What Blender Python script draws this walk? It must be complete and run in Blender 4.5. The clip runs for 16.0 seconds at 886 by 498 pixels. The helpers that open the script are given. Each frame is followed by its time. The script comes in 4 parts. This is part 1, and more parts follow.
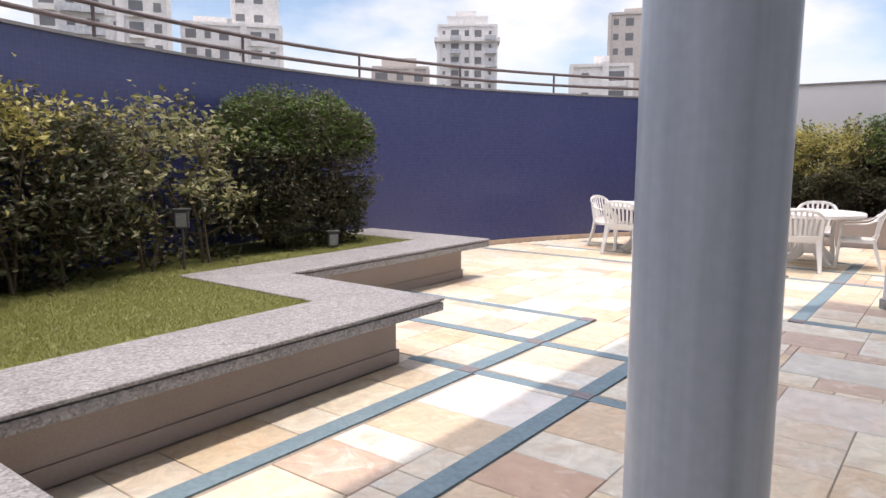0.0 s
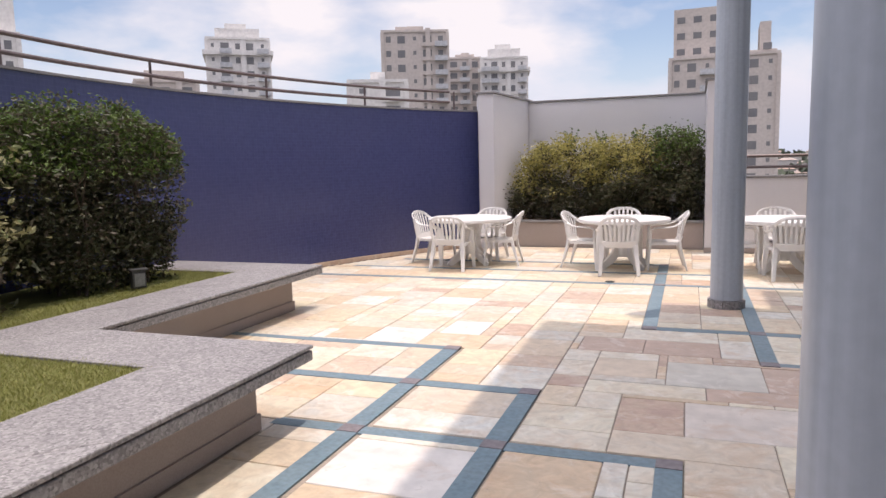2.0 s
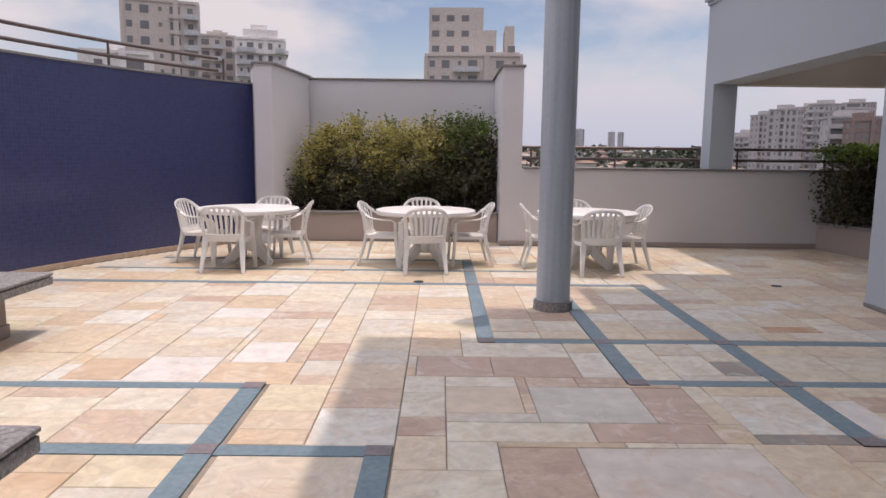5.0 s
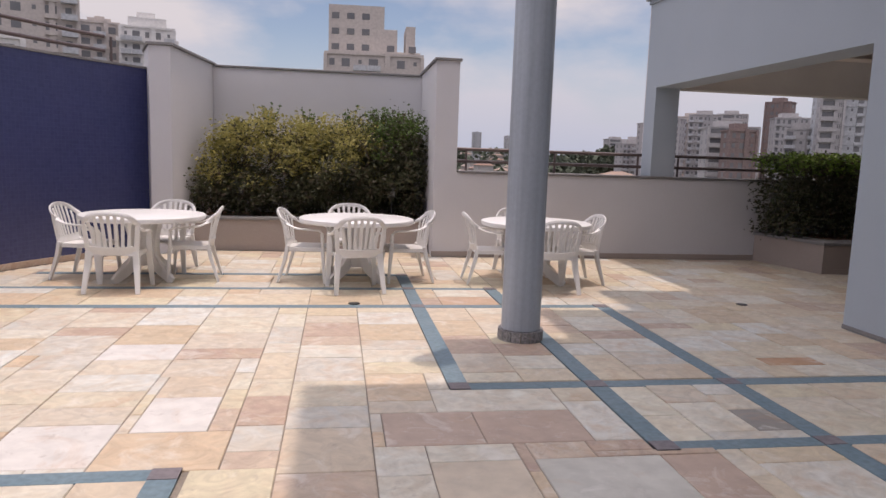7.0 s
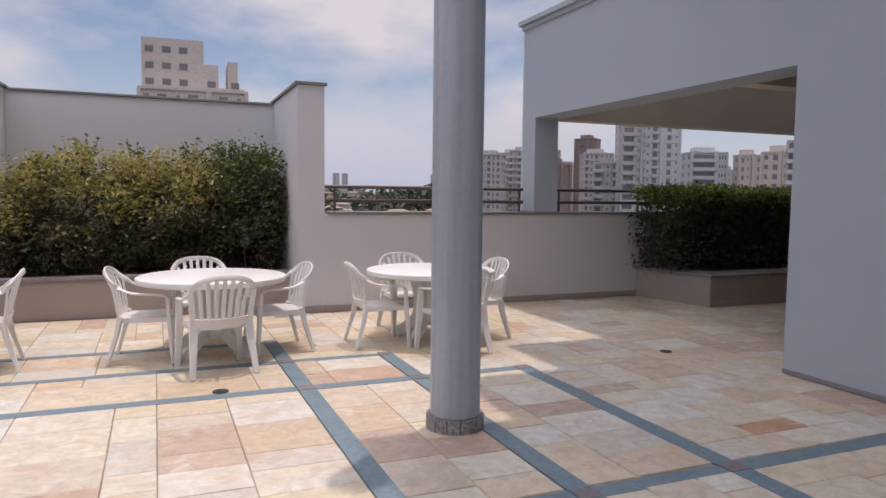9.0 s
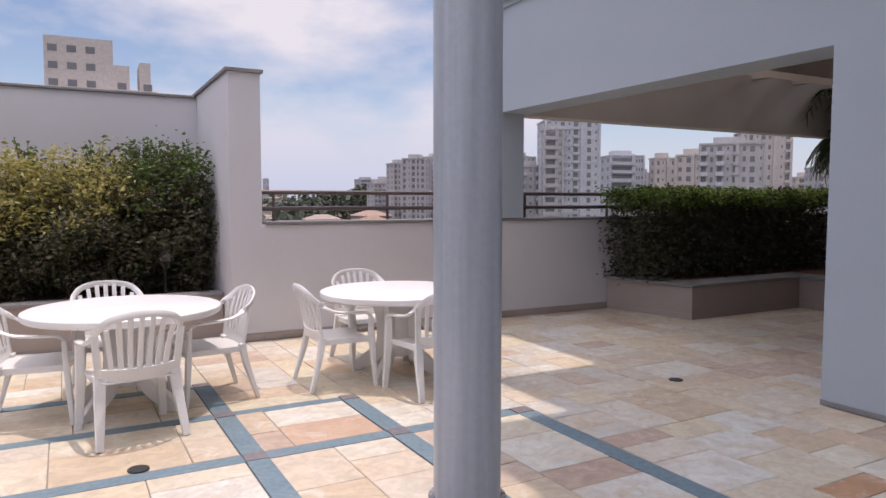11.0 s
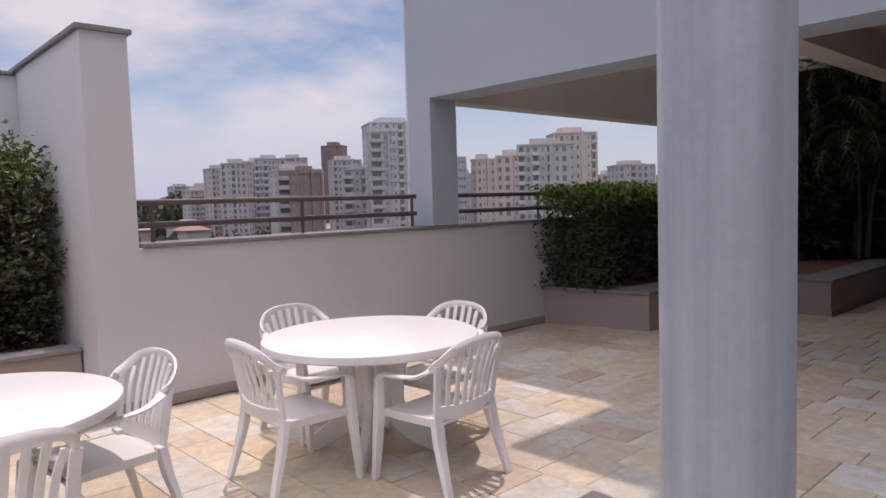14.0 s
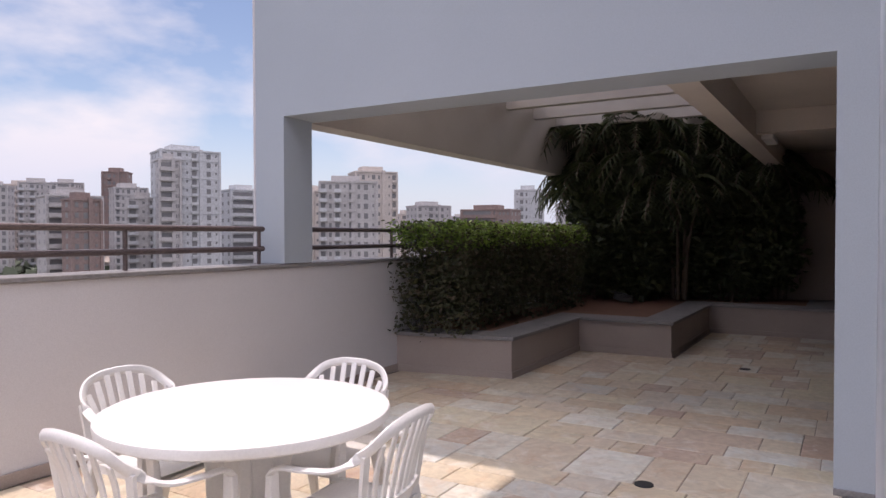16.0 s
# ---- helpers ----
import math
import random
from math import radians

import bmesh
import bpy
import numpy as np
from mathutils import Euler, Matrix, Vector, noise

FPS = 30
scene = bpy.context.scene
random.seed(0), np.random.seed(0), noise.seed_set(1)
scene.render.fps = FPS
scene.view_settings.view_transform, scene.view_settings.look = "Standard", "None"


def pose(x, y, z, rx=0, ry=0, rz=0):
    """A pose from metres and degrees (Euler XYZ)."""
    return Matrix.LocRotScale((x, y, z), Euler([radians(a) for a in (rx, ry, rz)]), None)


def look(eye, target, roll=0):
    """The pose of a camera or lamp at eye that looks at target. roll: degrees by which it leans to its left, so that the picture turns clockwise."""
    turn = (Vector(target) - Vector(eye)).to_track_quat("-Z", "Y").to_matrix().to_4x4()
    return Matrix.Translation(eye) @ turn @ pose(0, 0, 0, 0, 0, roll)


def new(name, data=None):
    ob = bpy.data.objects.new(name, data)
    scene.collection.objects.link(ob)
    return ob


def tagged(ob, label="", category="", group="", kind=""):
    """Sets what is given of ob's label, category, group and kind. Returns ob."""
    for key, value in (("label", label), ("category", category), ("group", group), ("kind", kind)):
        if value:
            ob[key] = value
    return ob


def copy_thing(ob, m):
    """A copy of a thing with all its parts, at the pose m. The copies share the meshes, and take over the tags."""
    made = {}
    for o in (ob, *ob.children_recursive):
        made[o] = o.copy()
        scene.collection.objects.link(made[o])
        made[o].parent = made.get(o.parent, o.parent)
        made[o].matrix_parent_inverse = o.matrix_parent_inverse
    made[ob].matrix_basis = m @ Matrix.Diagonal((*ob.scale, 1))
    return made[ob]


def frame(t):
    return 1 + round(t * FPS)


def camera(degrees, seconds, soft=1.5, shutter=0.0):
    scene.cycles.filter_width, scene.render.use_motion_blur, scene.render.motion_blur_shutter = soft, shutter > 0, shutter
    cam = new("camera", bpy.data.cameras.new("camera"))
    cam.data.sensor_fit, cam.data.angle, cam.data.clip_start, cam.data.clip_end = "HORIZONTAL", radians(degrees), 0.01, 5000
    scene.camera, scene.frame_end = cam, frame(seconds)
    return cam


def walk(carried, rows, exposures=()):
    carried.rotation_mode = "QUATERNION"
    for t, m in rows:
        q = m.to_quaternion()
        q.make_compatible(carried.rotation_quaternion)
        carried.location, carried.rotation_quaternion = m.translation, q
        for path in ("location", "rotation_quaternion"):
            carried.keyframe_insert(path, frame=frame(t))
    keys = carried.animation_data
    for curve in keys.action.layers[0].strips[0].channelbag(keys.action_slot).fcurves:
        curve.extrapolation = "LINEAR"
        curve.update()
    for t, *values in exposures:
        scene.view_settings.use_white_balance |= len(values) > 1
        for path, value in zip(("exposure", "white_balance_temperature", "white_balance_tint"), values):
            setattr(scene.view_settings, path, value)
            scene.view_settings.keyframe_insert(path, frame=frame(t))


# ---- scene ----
cam = camera(65.1, 16.0, soft=1.5)
METRES, EYE, TILT, LEAN, TURN = 9.2, 1.5, 0.0, 0.0, 37.3
ROWS = [
    (0.0, 0.0, 0.0, 0.0, 0.02, -7.84, -0.14),
    (0.5, -0.0226, 0.02, 0.0025, -6.68, -7.32, 3.0),
    (1.0, -0.0364, 0.0416, 0.0012, -9.82, -7.19, 0.58),
    (1.5, -0.0434, 0.0635, 0.0021, -11.11, -7.11, 0.68),
    (2.0, -0.0518, 0.0848, 0.0022, -17.91, -6.81, 1.32),
    (2.5, -0.0555, 0.1061, 0.0009, -21.48, -7.86, 0.82),
    (3.0, -0.0503, 0.1273, 0.0001, -23.17, -8.1, -0.08),
    (3.5, -0.0516, 0.1509, -0.0002, -25.47, -8.5, 0.64),
    (4.0, -0.0519, 0.1762, -0.0018, -30.83, -8.8, 0.39),
    (4.5, -0.0394, 0.2044, -0.0029, -33.55, -8.27, -0.68),
    (5.0, -0.0329, 0.2343, -0.0049, -37.51, -7.87, -0.66),
    (7.5, 0.0133, 0.3918, -0.005, -48.62, -7.55, -0.53),
    (8.0, 0.0263, 0.4288, -0.0028, -52.34, -5.08, 1.29),
    (8.5, 0.0523, 0.4619, -0.0041, -55.31, -5.14, -0.8),
    (9.0, 0.0758, 0.4937, -0.0049, -59.76, -4.32, -0.62),
    (11.5, 0.1869, 0.6196, -0.0019, -66.95, -3.98, 0.27),
    (12.0, 0.2063, 0.6538, -0.0006, -69.01, -3.89, 1.04),
    (12.5, 0.2269, 0.684, -0.0013, -71.98, -3.63, 1.36),
    (13.0, 0.2509, 0.7114, 0.0003, -73.41, -3.41, -0.48),
    (13.5, 0.2677, 0.7428, 0.0016, -76.24, -3.21, 1.55),
    (14.0, 0.2916, 0.7649, 0.0003, -80.4, -3.91, 1.73),
    (14.5, 0.3136, 0.7835, 0.0012, -82.91, -3.23, -0.09),
    (15.0, 0.331, 0.8085, 0.0014, -88.32, -2.62, 2.41),
    (15.5, 0.3529, 0.8229, 0.0005, -92.97, -2.24, 1.44),
    (16.0, 0.3746, 0.8342, 0.0005, -96.86, -1.11, 0.09),
]
walk(cam, [(t, pose(0, 0, EYE, TILT, LEAN, TURN) @ pose(METRES * x, METRES * y, METRES * z, 90 + pitch, roll, yaw)) for t, x, y, z, yaw, pitch, roll in ROWS],
     exposures=[(0.0, 0.46, 6900, 19), (1.5, 0.28, 6950, 21), (2.5, 0.10, 7000, 23), (5.0, -0.20, 7050, 24), (9.0, -0.30, 6900, 24), (11.5, -0.02, 6700, 25), (12.5, -0.07, 6700, 26), (13.5, -0.20, 6750, 26), (15.0, -0.07, 6850, 26), (16.0, 0.17, 6850, 26)])

# ---- world, sun, exposure ----
SUN_DIR = Vector((0.10, 0.075, 1.0)).normalized()
world = bpy.data.worlds.new("sky")
scene.world = world
world.use_nodes = True
wn, wl = world.node_tree.nodes, world.node_tree.links
wn.clear()
w_out = wn.new("ShaderNodeOutputWorld")
w_bg = wn.new("ShaderNodeBackground")
w_sky = wn.new("ShaderNodeTexSky")
w_sky.sky_type, w_sky.sun_disc = "NISHITA", False
w_sky.sun_elevation = math.asin(SUN_DIR.z)
w_sky.sun_rotation = math.atan2(SUN_DIR.x, SUN_DIR.y)
w_sky.air_density, w_sky.dust_density = 1.0, 0.25
w_co = wn.new("ShaderNodeTexCoord")
w_map = wn.new("ShaderNodeMapping")
w_map.inputs["Scale"].default_value = (1.0, 1.0, 2.3)
w_map.inputs["Location"].default_value = (0.35, 0.2, 0.1)
w_noise = wn.new("ShaderNodeTexNoise")
w_noise.inputs["Scale"].default_value, w_noise.inputs["Detail"].default_value = 2.6, 7
w_noise.inputs["Roughness"].default_value = 0.52
w_ramp = wn.new("ShaderNodeValToRGB")
w_ramp.color_ramp.elements[0].position, w_ramp.color_ramp.elements[1].position = 0.43, 0.60
w_mix = wn.new("ShaderNodeMix")
w_mix.data_type = "RGBA"
w_mix.inputs["B"].default_value = (1, 1, 1.04, 1)
wl.new(w_co.outputs["Generated"], w_map.inputs["Vector"])
wl.new(w_map.outputs["Vector"], w_noise.inputs["Vector"])
wl.new(w_noise.outputs["Fac"], w_ramp.inputs["Fac"])
wl.new(w_ramp.outputs["Color"], w_mix.inputs["Factor"])
wl.new(w_sky.outputs["Color"], w_mix.inputs["A"])
w_sep, w_haze, w_mix2 = wn.new("ShaderNodeSeparateXYZ"), wn.new("ShaderNodeMapRange"), wn.new("ShaderNodeMix")
w_mix2.data_type = "RGBA"
w_haze.inputs["From Min"].default_value, w_haze.inputs["From Max"].default_value = 0.0, 0.16
w_haze.inputs["To Min"].default_value, w_haze.inputs["To Max"].default_value = 0.85, 0.0
w_mix2.inputs["B"].default_value = (4.25, 5.15, 6.6, 1)      # pale haze along the skyline
wl.new(w_co.outputs["Generated"], w_sep.inputs["Vector"])
wl.new(w_sep.outputs["Z"], w_haze.inputs["Value"])
wl.new(w_haze.outputs["Result"], w_mix2.inputs["Factor"])
wl.new(w_mix.outputs["Result"], w_mix2.inputs["A"])
w_lift, w_glow = wn.new("ShaderNodeMapRange"), wn.new("ShaderNodeVectorMath")      # clouds are brighter towards the sun overhead
w_lift.inputs["From Min"].default_value, w_lift.inputs["From Max"].default_value = 0.28, 1.0
w_lift.inputs["To Min"].default_value, w_lift.inputs["To Max"].default_value = 6.9, 36.0
w_glow.operation = "SCALE"
w_glow.inputs[0].default_value = (0.95, 0.99, 1.04)
wl.new(w_sep.outputs["Z"], w_lift.inputs["Value"])
wl.new(w_lift.outputs["Result"], w_glow.inputs["Scale"])
wl.new(w_glow.outputs["Vector"], w_mix.inputs["B"])
wl.new(w_mix2.outputs["Result"], w_bg.inputs["Color"])
wl.new(w_bg.outputs["Background"], w_out.inputs["Surface"])
w_bg.inputs["Strength"].default_value = 0.12
sun = new("sun", bpy.data.lights.new("sun", "SUN"))
sun.data.energy, sun.data.angle, sun.data.color = 2.5, radians(0.6), (1.0, 0.945, 0.85)
sun.matrix_world = look(SUN_DIR * 60, (0, 0, 0))


# ---- materials ----
def material(name, colour, rough=0.6, metal=0.0, second=None, scale=3.0, fine=60.0, bump=0.15, amount=0.5, spread=None, island=False, spec=0.5, shade=0.25, stretch=(1, 1, 1)):
    """Base colour that wanders to a second colour on a coarse noise, with a fine grain and relief; spread: ramp colours picked at random by piece."""
    m = bpy.data.materials.new(name)
    m.use_nodes = True
    n, l = m.node_tree.nodes, m.node_tree.links
    b = n["Principled BSDF"]
    b.inputs["Roughness"].default_value, b.inputs["Metallic"].default_value = rough, metal
    b.inputs["Specular IOR Level"].default_value = spec
    co = n.new("ShaderNodeTexCoord")
    coarse, grain = n.new("ShaderNodeTexNoise"), n.new("ShaderNodeTexNoise")
    coarse.inputs["Scale"].default_value, coarse.inputs["Detail"].default_value = scale, 6
    grain.inputs["Scale"].default_value, grain.inputs["Detail"].default_value = fine, 4
    geo = n.new("ShaderNodeNewGeometry")
    span = n.new("ShaderNodeVectorMath")
    span.operation = "MULTIPLY"
    span.inputs[1].default_value = stretch
    l.new(geo.outputs["Position"], span.inputs[0])
    l.new(span.outputs["Vector"], coarse.inputs["Vector"])
    l.new(geo.outputs["Position"], grain.inputs["Vector"])
    ramp = n.new("ShaderNodeValToRGB")
    ramp.color_ramp.elements[0].position, ramp.color_ramp.elements[1].position = 0.35, 0.7
    l.new(coarse.outputs["Fac"], ramp.inputs["Fac"])
    mix = n.new("ShaderNodeMix")
    mix.data_type = "RGBA"
    mul = n.new("ShaderNodeMath")
    mul.operation = "MULTIPLY"
    mul.inputs[1].default_value = amount
    l.new(ramp.outputs["Color"], mul.inputs[0])
    l.new(mul.outputs[0], mix.inputs["Factor"])
    mix.inputs["A"].default_value = (*colour, 1)
    mix.inputs["B"].default_value = (*(second or [c * 0.8 for c in colour]), 1)
    if spread:
        pick = n.new("ShaderNodeValToRGB")
        pick.color_ramp.interpolation = "CONSTANT" if len(spread) > 4 else "LINEAR"
        e = pick.color_ramp.elements
        while len(e) < len(spread):
            e.new(0.5)
        for i, c in enumerate(spread):
            e[i].position = i / len(spread) if len(spread) > 4 else i / (len(spread) - 1)
            e[i].color = (*c, 1)
        if island:
            l.new(geo.outputs["Random Per Island"], pick.inputs["Fac"])
        else:
            info = n.new("ShaderNodeObjectInfo")
            l.new(info.outputs["Random"], pick.inputs["Fac"])
        l.new(pick.outputs["Color"], mix.inputs["A"])
    gm = n.new("ShaderNodeMix")
    gm.data_type, gm.blend_type = "RGBA", "MULTIPLY"
    gm.inputs["Factor"].default_value = shade
    gr = n.new("ShaderNodeValToRGB")
    gr.color_ramp.elements[0].position, gr.color_ramp.elements[1].position = 0.3, 0.65
    l.new(grain.outputs["Fac"], gr.inputs["Fac"])
    l.new(mix.outputs["Result"], gm.inputs["A"])
    l.new(gr.outputs["Color"], gm.inputs["B"])
    l.new(gm.outputs["Result"], b.inputs["Base Color"])
    if bump:
        bp = n.new("ShaderNodeBump")
        bp.inputs["Strength"].default_value, bp.inputs["Distance"].default_value = bump, 0.004
        l.new(grain.outputs["Fac"], bp.inputs["Height"])
        l.new(bp.outputs["Normal"], b.inputs["Normal"])
    return m


STONES = [(r * 0.975, g * 1.02, b * 1.02) for r, g, b in [(0.68, 0.59, 0.46), (0.64, 0.55, 0.46), (0.72, 0.66, 0.57), (0.68, 0.54, 0.38), (0.60, 0.45, 0.31), (0.72, 0.70, 0.66), (0.70, 0.62, 0.52), (0.58, 0.43, 0.34),
          (0.70, 0.60, 0.43), (0.50, 0.34, 0.27), (0.74, 0.69, 0.61), (0.65, 0.52, 0.40), (0.62, 0.58, 0.53), (0.70, 0.58, 0.44), (0.66, 0.48, 0.33), (0.73, 0.66, 0.54)]]
M_stone = material("sandstone", (0.6, 0.5, 0.4), 0.55, second=(0.62, 0.51, 0.38), scale=3.2, fine=7, bump=0.25, amount=0.75, spread=STONES, shade=0.24)
M_stone_far = material("sandstone_far", (0.6, 0.5, 0.4), 0.55, second=(0.62, 0.51, 0.38), scale=3.2, fine=7, bump=0.25, amount=0.75, spread=STONES, island=True, shade=0.24)
for m in (M_stone, M_stone_far):
    for nd in m.node_tree.nodes:
        if nd.bl_idname == "ShaderNodeTexNoise":
            nd.inputs["Distortion"].default_value = 1.6
            nd.inputs["Roughness"].default_value = 0.62


def weather(m, island):
    """Each flag gets its own piece of the veining, with rusty and pale blotches of its own shape."""
    n, l = m.node_tree.nodes, m.node_tree.links
    geo = next(q for q in n if q.bl_idname == "ShaderNodeNewGeometry")
    span = next(q for q in n if q.bl_idname == "ShaderNodeVectorMath")
    pick = geo.outputs["Random Per Island"]
    if not island:
        info = n.new("ShaderNodeObjectInfo")
        pick = info.outputs["Random"]
    far, shift = n.new("ShaderNodeMath"), n.new("ShaderNodeVectorMath")
    far.operation, shift.operation = "MULTIPLY", "ADD"
    far.inputs[1].default_value = 43.0
    l.new(pick, far.inputs[0])
    l.new(geo.outputs["Position"], shift.inputs[0])
    l.new(far.outputs[0], shift.inputs[1])
    l.new(shift.outputs["Vector"], span.inputs[0])
    b = n["Principled BSDF"]
    for size, low, high, colour, strength in ((2.1, 0.54, 0.72, (0.50, 0.31, 0.18, 1), 0.55), (4.3, 0.55, 0.68, (0.74, 0.71, 0.66, 1), 0.45), (9.0, 0.60, 0.74, (0.27, 0.22, 0.19, 1), 0.45)):
        blot, band_, k, fac = n.new("ShaderNodeTexNoise"), n.new("ShaderNodeMapRange"), n.new("ShaderNodeMix"), n.new("ShaderNodeMath")
        blot.inputs["Scale"].default_value, blot.inputs["Detail"].default_value, blot.inputs["Roughness"].default_value = size, 7, 0.66
        blot.inputs["Distortion"].default_value = 1.2
        band_.inputs["From Min"].default_value, band_.inputs["From Max"].default_value = low, high
        k.data_type, fac.operation = "RGBA", "MULTIPLY"
        fac.inputs[1].default_value = strength
        k.inputs["B"].default_value = colour
        l.new(shift.outputs["Vector"], blot.inputs["Vector"])
        l.new(blot.outputs["Fac"], band_.inputs["Value"])
        l.new(band_.outputs["Result"], fac.inputs[0])
        l.new(fac.outputs[0], k.inputs["Factor"])
        l.new(b.inputs["Base Color"].links[0].from_socket, k.inputs["A"])
        l.new(k.outputs["Result"], b.inputs["Base Color"])


weather(M_stone, False)
weather(M_stone_far, True)
M_joint = material("mortar", (0.40, 0.34, 0.28), 0.95, second=(0.22, 0.19, 0.16), scale=2.2, amount=0.9)
M_strip = material("blue_stone", (0.15, 0.23, 0.275), 0.6, second=(0.22, 0.29, 0.325), scale=5, fine=30, bump=0.2)
M_cross = material("purple_stone", (0.20, 0.175, 0.19), 0.6, second=(0.26, 0.22, 0.22), scale=6, fine=30, bump=0.2)
M_white = material("white_render", (0.66, 0.645, 0.66), 0.85, second=(0.59, 0.575, 0.59), scale=0.9, fine=140, bump=0.12, shade=0.1)
# white render of the unlit building wall; the shade's grey-blue is put into its colour
M_building = material("shaded_white_render", (0.42, 0.47, 0.52), 0.85, second=(0.37, 0.42, 0.465), scale=0.8, fine=140, bump=0.1, shade=0.08)
M_beige = material("beige_render", (0.41, 0.345, 0.31), 0.85, second=(0.33, 0.27, 0.24), scale=1.6, fine=120, bump=0.12, shade=0.15)
# stretched upright bands paint the shaft's glossy reflections into its colour
M_column = material("column_paint_sheen", (0.43, 0.475, 0.53), 0.30, second=(0.29, 0.325, 0.37), scale=17, fine=30, bump=0.04, amount=0.75, shade=0.08, stretch=(1, 1, 0.03))
M_coping = material("coping", (0.24, 0.23, 0.23), 0.7, second=(0.32, 0.30, 0.29), scale=4)
M_soffit = material("soffit_paint", (0.62, 0.56, 0.50), 0.85, second=(0.5, 0.44, 0.40), scale=1.3, fine=90, bump=0.08, shade=0.1)
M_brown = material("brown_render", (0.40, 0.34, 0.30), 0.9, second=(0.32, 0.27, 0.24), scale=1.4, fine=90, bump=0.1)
M_rail = material("rail_paint", (0.15, 0.11, 0.105), 0.4, metal=0.3, second=(0.16, 0.13, 0.12), scale=6, bump=0.03)
M_plastic = material("white_plastic", (0.82, 0.81, 0.80), 0.35, second=(0.76, 0.74, 0.71), scale=4, fine=90, bump=0.04, shade=0.06)
M_soil = material("soil", (0.20, 0.10, 0.065), 0.95, second=(0.27, 0.13, 0.085), scale=6, fine=40, bump=0.6)
M_bark = material("bark", (0.12, 0.085, 0.06), 0.9, second=(0.2, 0.15, 0.11), scale=9, fine=50, bump=0.5)
M_metal = material("drain_metal", (0.06, 0.06, 0.06), 0.6, metal=0.5)
M_pane = material("far_panes", (0.16, 0.16, 0.17), 0.3, second=(0.26, 0.25, 0.24), scale=0.25, bump=0)
M_glass = material("dark_glass", (0.06, 0.07, 0.085), 0.15, second=(0.11, 0.12, 0.13), scale=0.3, bump=0)
M_lamp = material("lamp_body", (0.10, 0.10, 0.10), 0.5, metal=0.4)
M_lens = material("lamp_glass", (0.28, 0.28, 0.27), 0.2, bump=0)


def granite():
    m = material("rough_granite", (0.34, 0.33, 0.33), 0.6, second=(0.24, 0.23, 0.235), scale=3, fine=70, bump=0.3)
    n, l = m.node_tree.nodes, m.node_tree.links
    geo, v = n.new("ShaderNodeNewGeometry"), n.new("ShaderNodeTexVoronoi")
    v.inputs["Scale"].default_value = 72
    l.new(geo.outputs["Position"], v.inputs["Vector"])
    r = n.new("ShaderNodeValToRGB")
    r.color_ramp.elements[0].color, r.color_ramp.elements[1].color = (0.30, 0.30, 0.31, 1), (1.35, 1.33, 1.32, 1)
    l.new(v.outputs["Color"], r.inputs["Fac"])
    k = n.new("ShaderNodeMix")
    k.data_type, k.blend_type = "RGBA", "MULTIPLY"
    k.inputs["Factor"].default_value = 0.8
    b = n["Principled BSDF"]
    l.new(b.inputs["Base Color"].links[0].from_socket, k.inputs["A"])
    l.new(r.outputs["Color"], k.inputs["B"])
    l.new(k.outputs["Result"], b.inputs["Base Color"])
    return m


def mosaic():
    """Small blue glazed tiles with pale joints, laid in a square grid on the curved wall."""
    m = material("blue_mosaic", (0.044, 0.054, 0.152), 0.26, second=(0.055, 0.060, 0.158), scale=0.9, fine=16, bump=0.06, shade=0.14)
    n, l = m.node_tree.nodes, m.node_tree.links
    uv, br = n.new("ShaderNodeUVMap"), n.new("ShaderNodeTexBrick")
    br.offset, br.inputs["Scale"].default_value = 0.0, 1.0
    br.inputs["Brick Width"].default_value, br.inputs["Row Height"].default_value, br.inputs["Mortar Size"].default_value = 0.05, 0.05, 0.0025
    br.inputs["Color1"].default_value, br.inputs["Color2"].default_value, br.inputs["Mortar"].default_value = (1, 1, 1, 1), (0.78, 0.8, 0.86, 1), (1.5, 1.5, 1.3, 1)
    l.new(uv.outputs["UV"], br.inputs["Vector"])
    k = n.new("ShaderNodeMix")
    k.data_type, k.blend_type = "RGBA", "MULTIPLY"
    k.inputs["Factor"].default_value = 0.4
    b = n["Principled BSDF"]
    l.new(b.inputs["Base Color"].links[0].from_socket, k.inputs["A"])
    l.new(br.outputs["Color"], k.inputs["B"])
    l.new(k.outputs["Result"], b.inputs["Base Color"])
    return m


def leaf_material(name, colours):
    m = material(name, colours[0], 0.5, spread=colours, island=True, bump=0, amount=0.15, shade=0.1)
    b = m.node_tree.nodes["Principled BSDF"]
    l, n = m.node_tree.links, m.node_tree.nodes
    t, add = n.new("ShaderNodeBsdfTranslucent"), n.new("ShaderNodeMixShader")
    add.inputs["Fac"].default_value = 0.3
    l.new(b.inputs["Base Color"].links[0].from_socket, t.inputs["Color"])
    l.new(b.outputs["BSDF"], add.inputs[1])
    l.new(t.outputs["BSDF"], add.inputs[2])
    l.new(add.outputs["Shader"], n["Material Output"].inputs["Surface"])
    return m


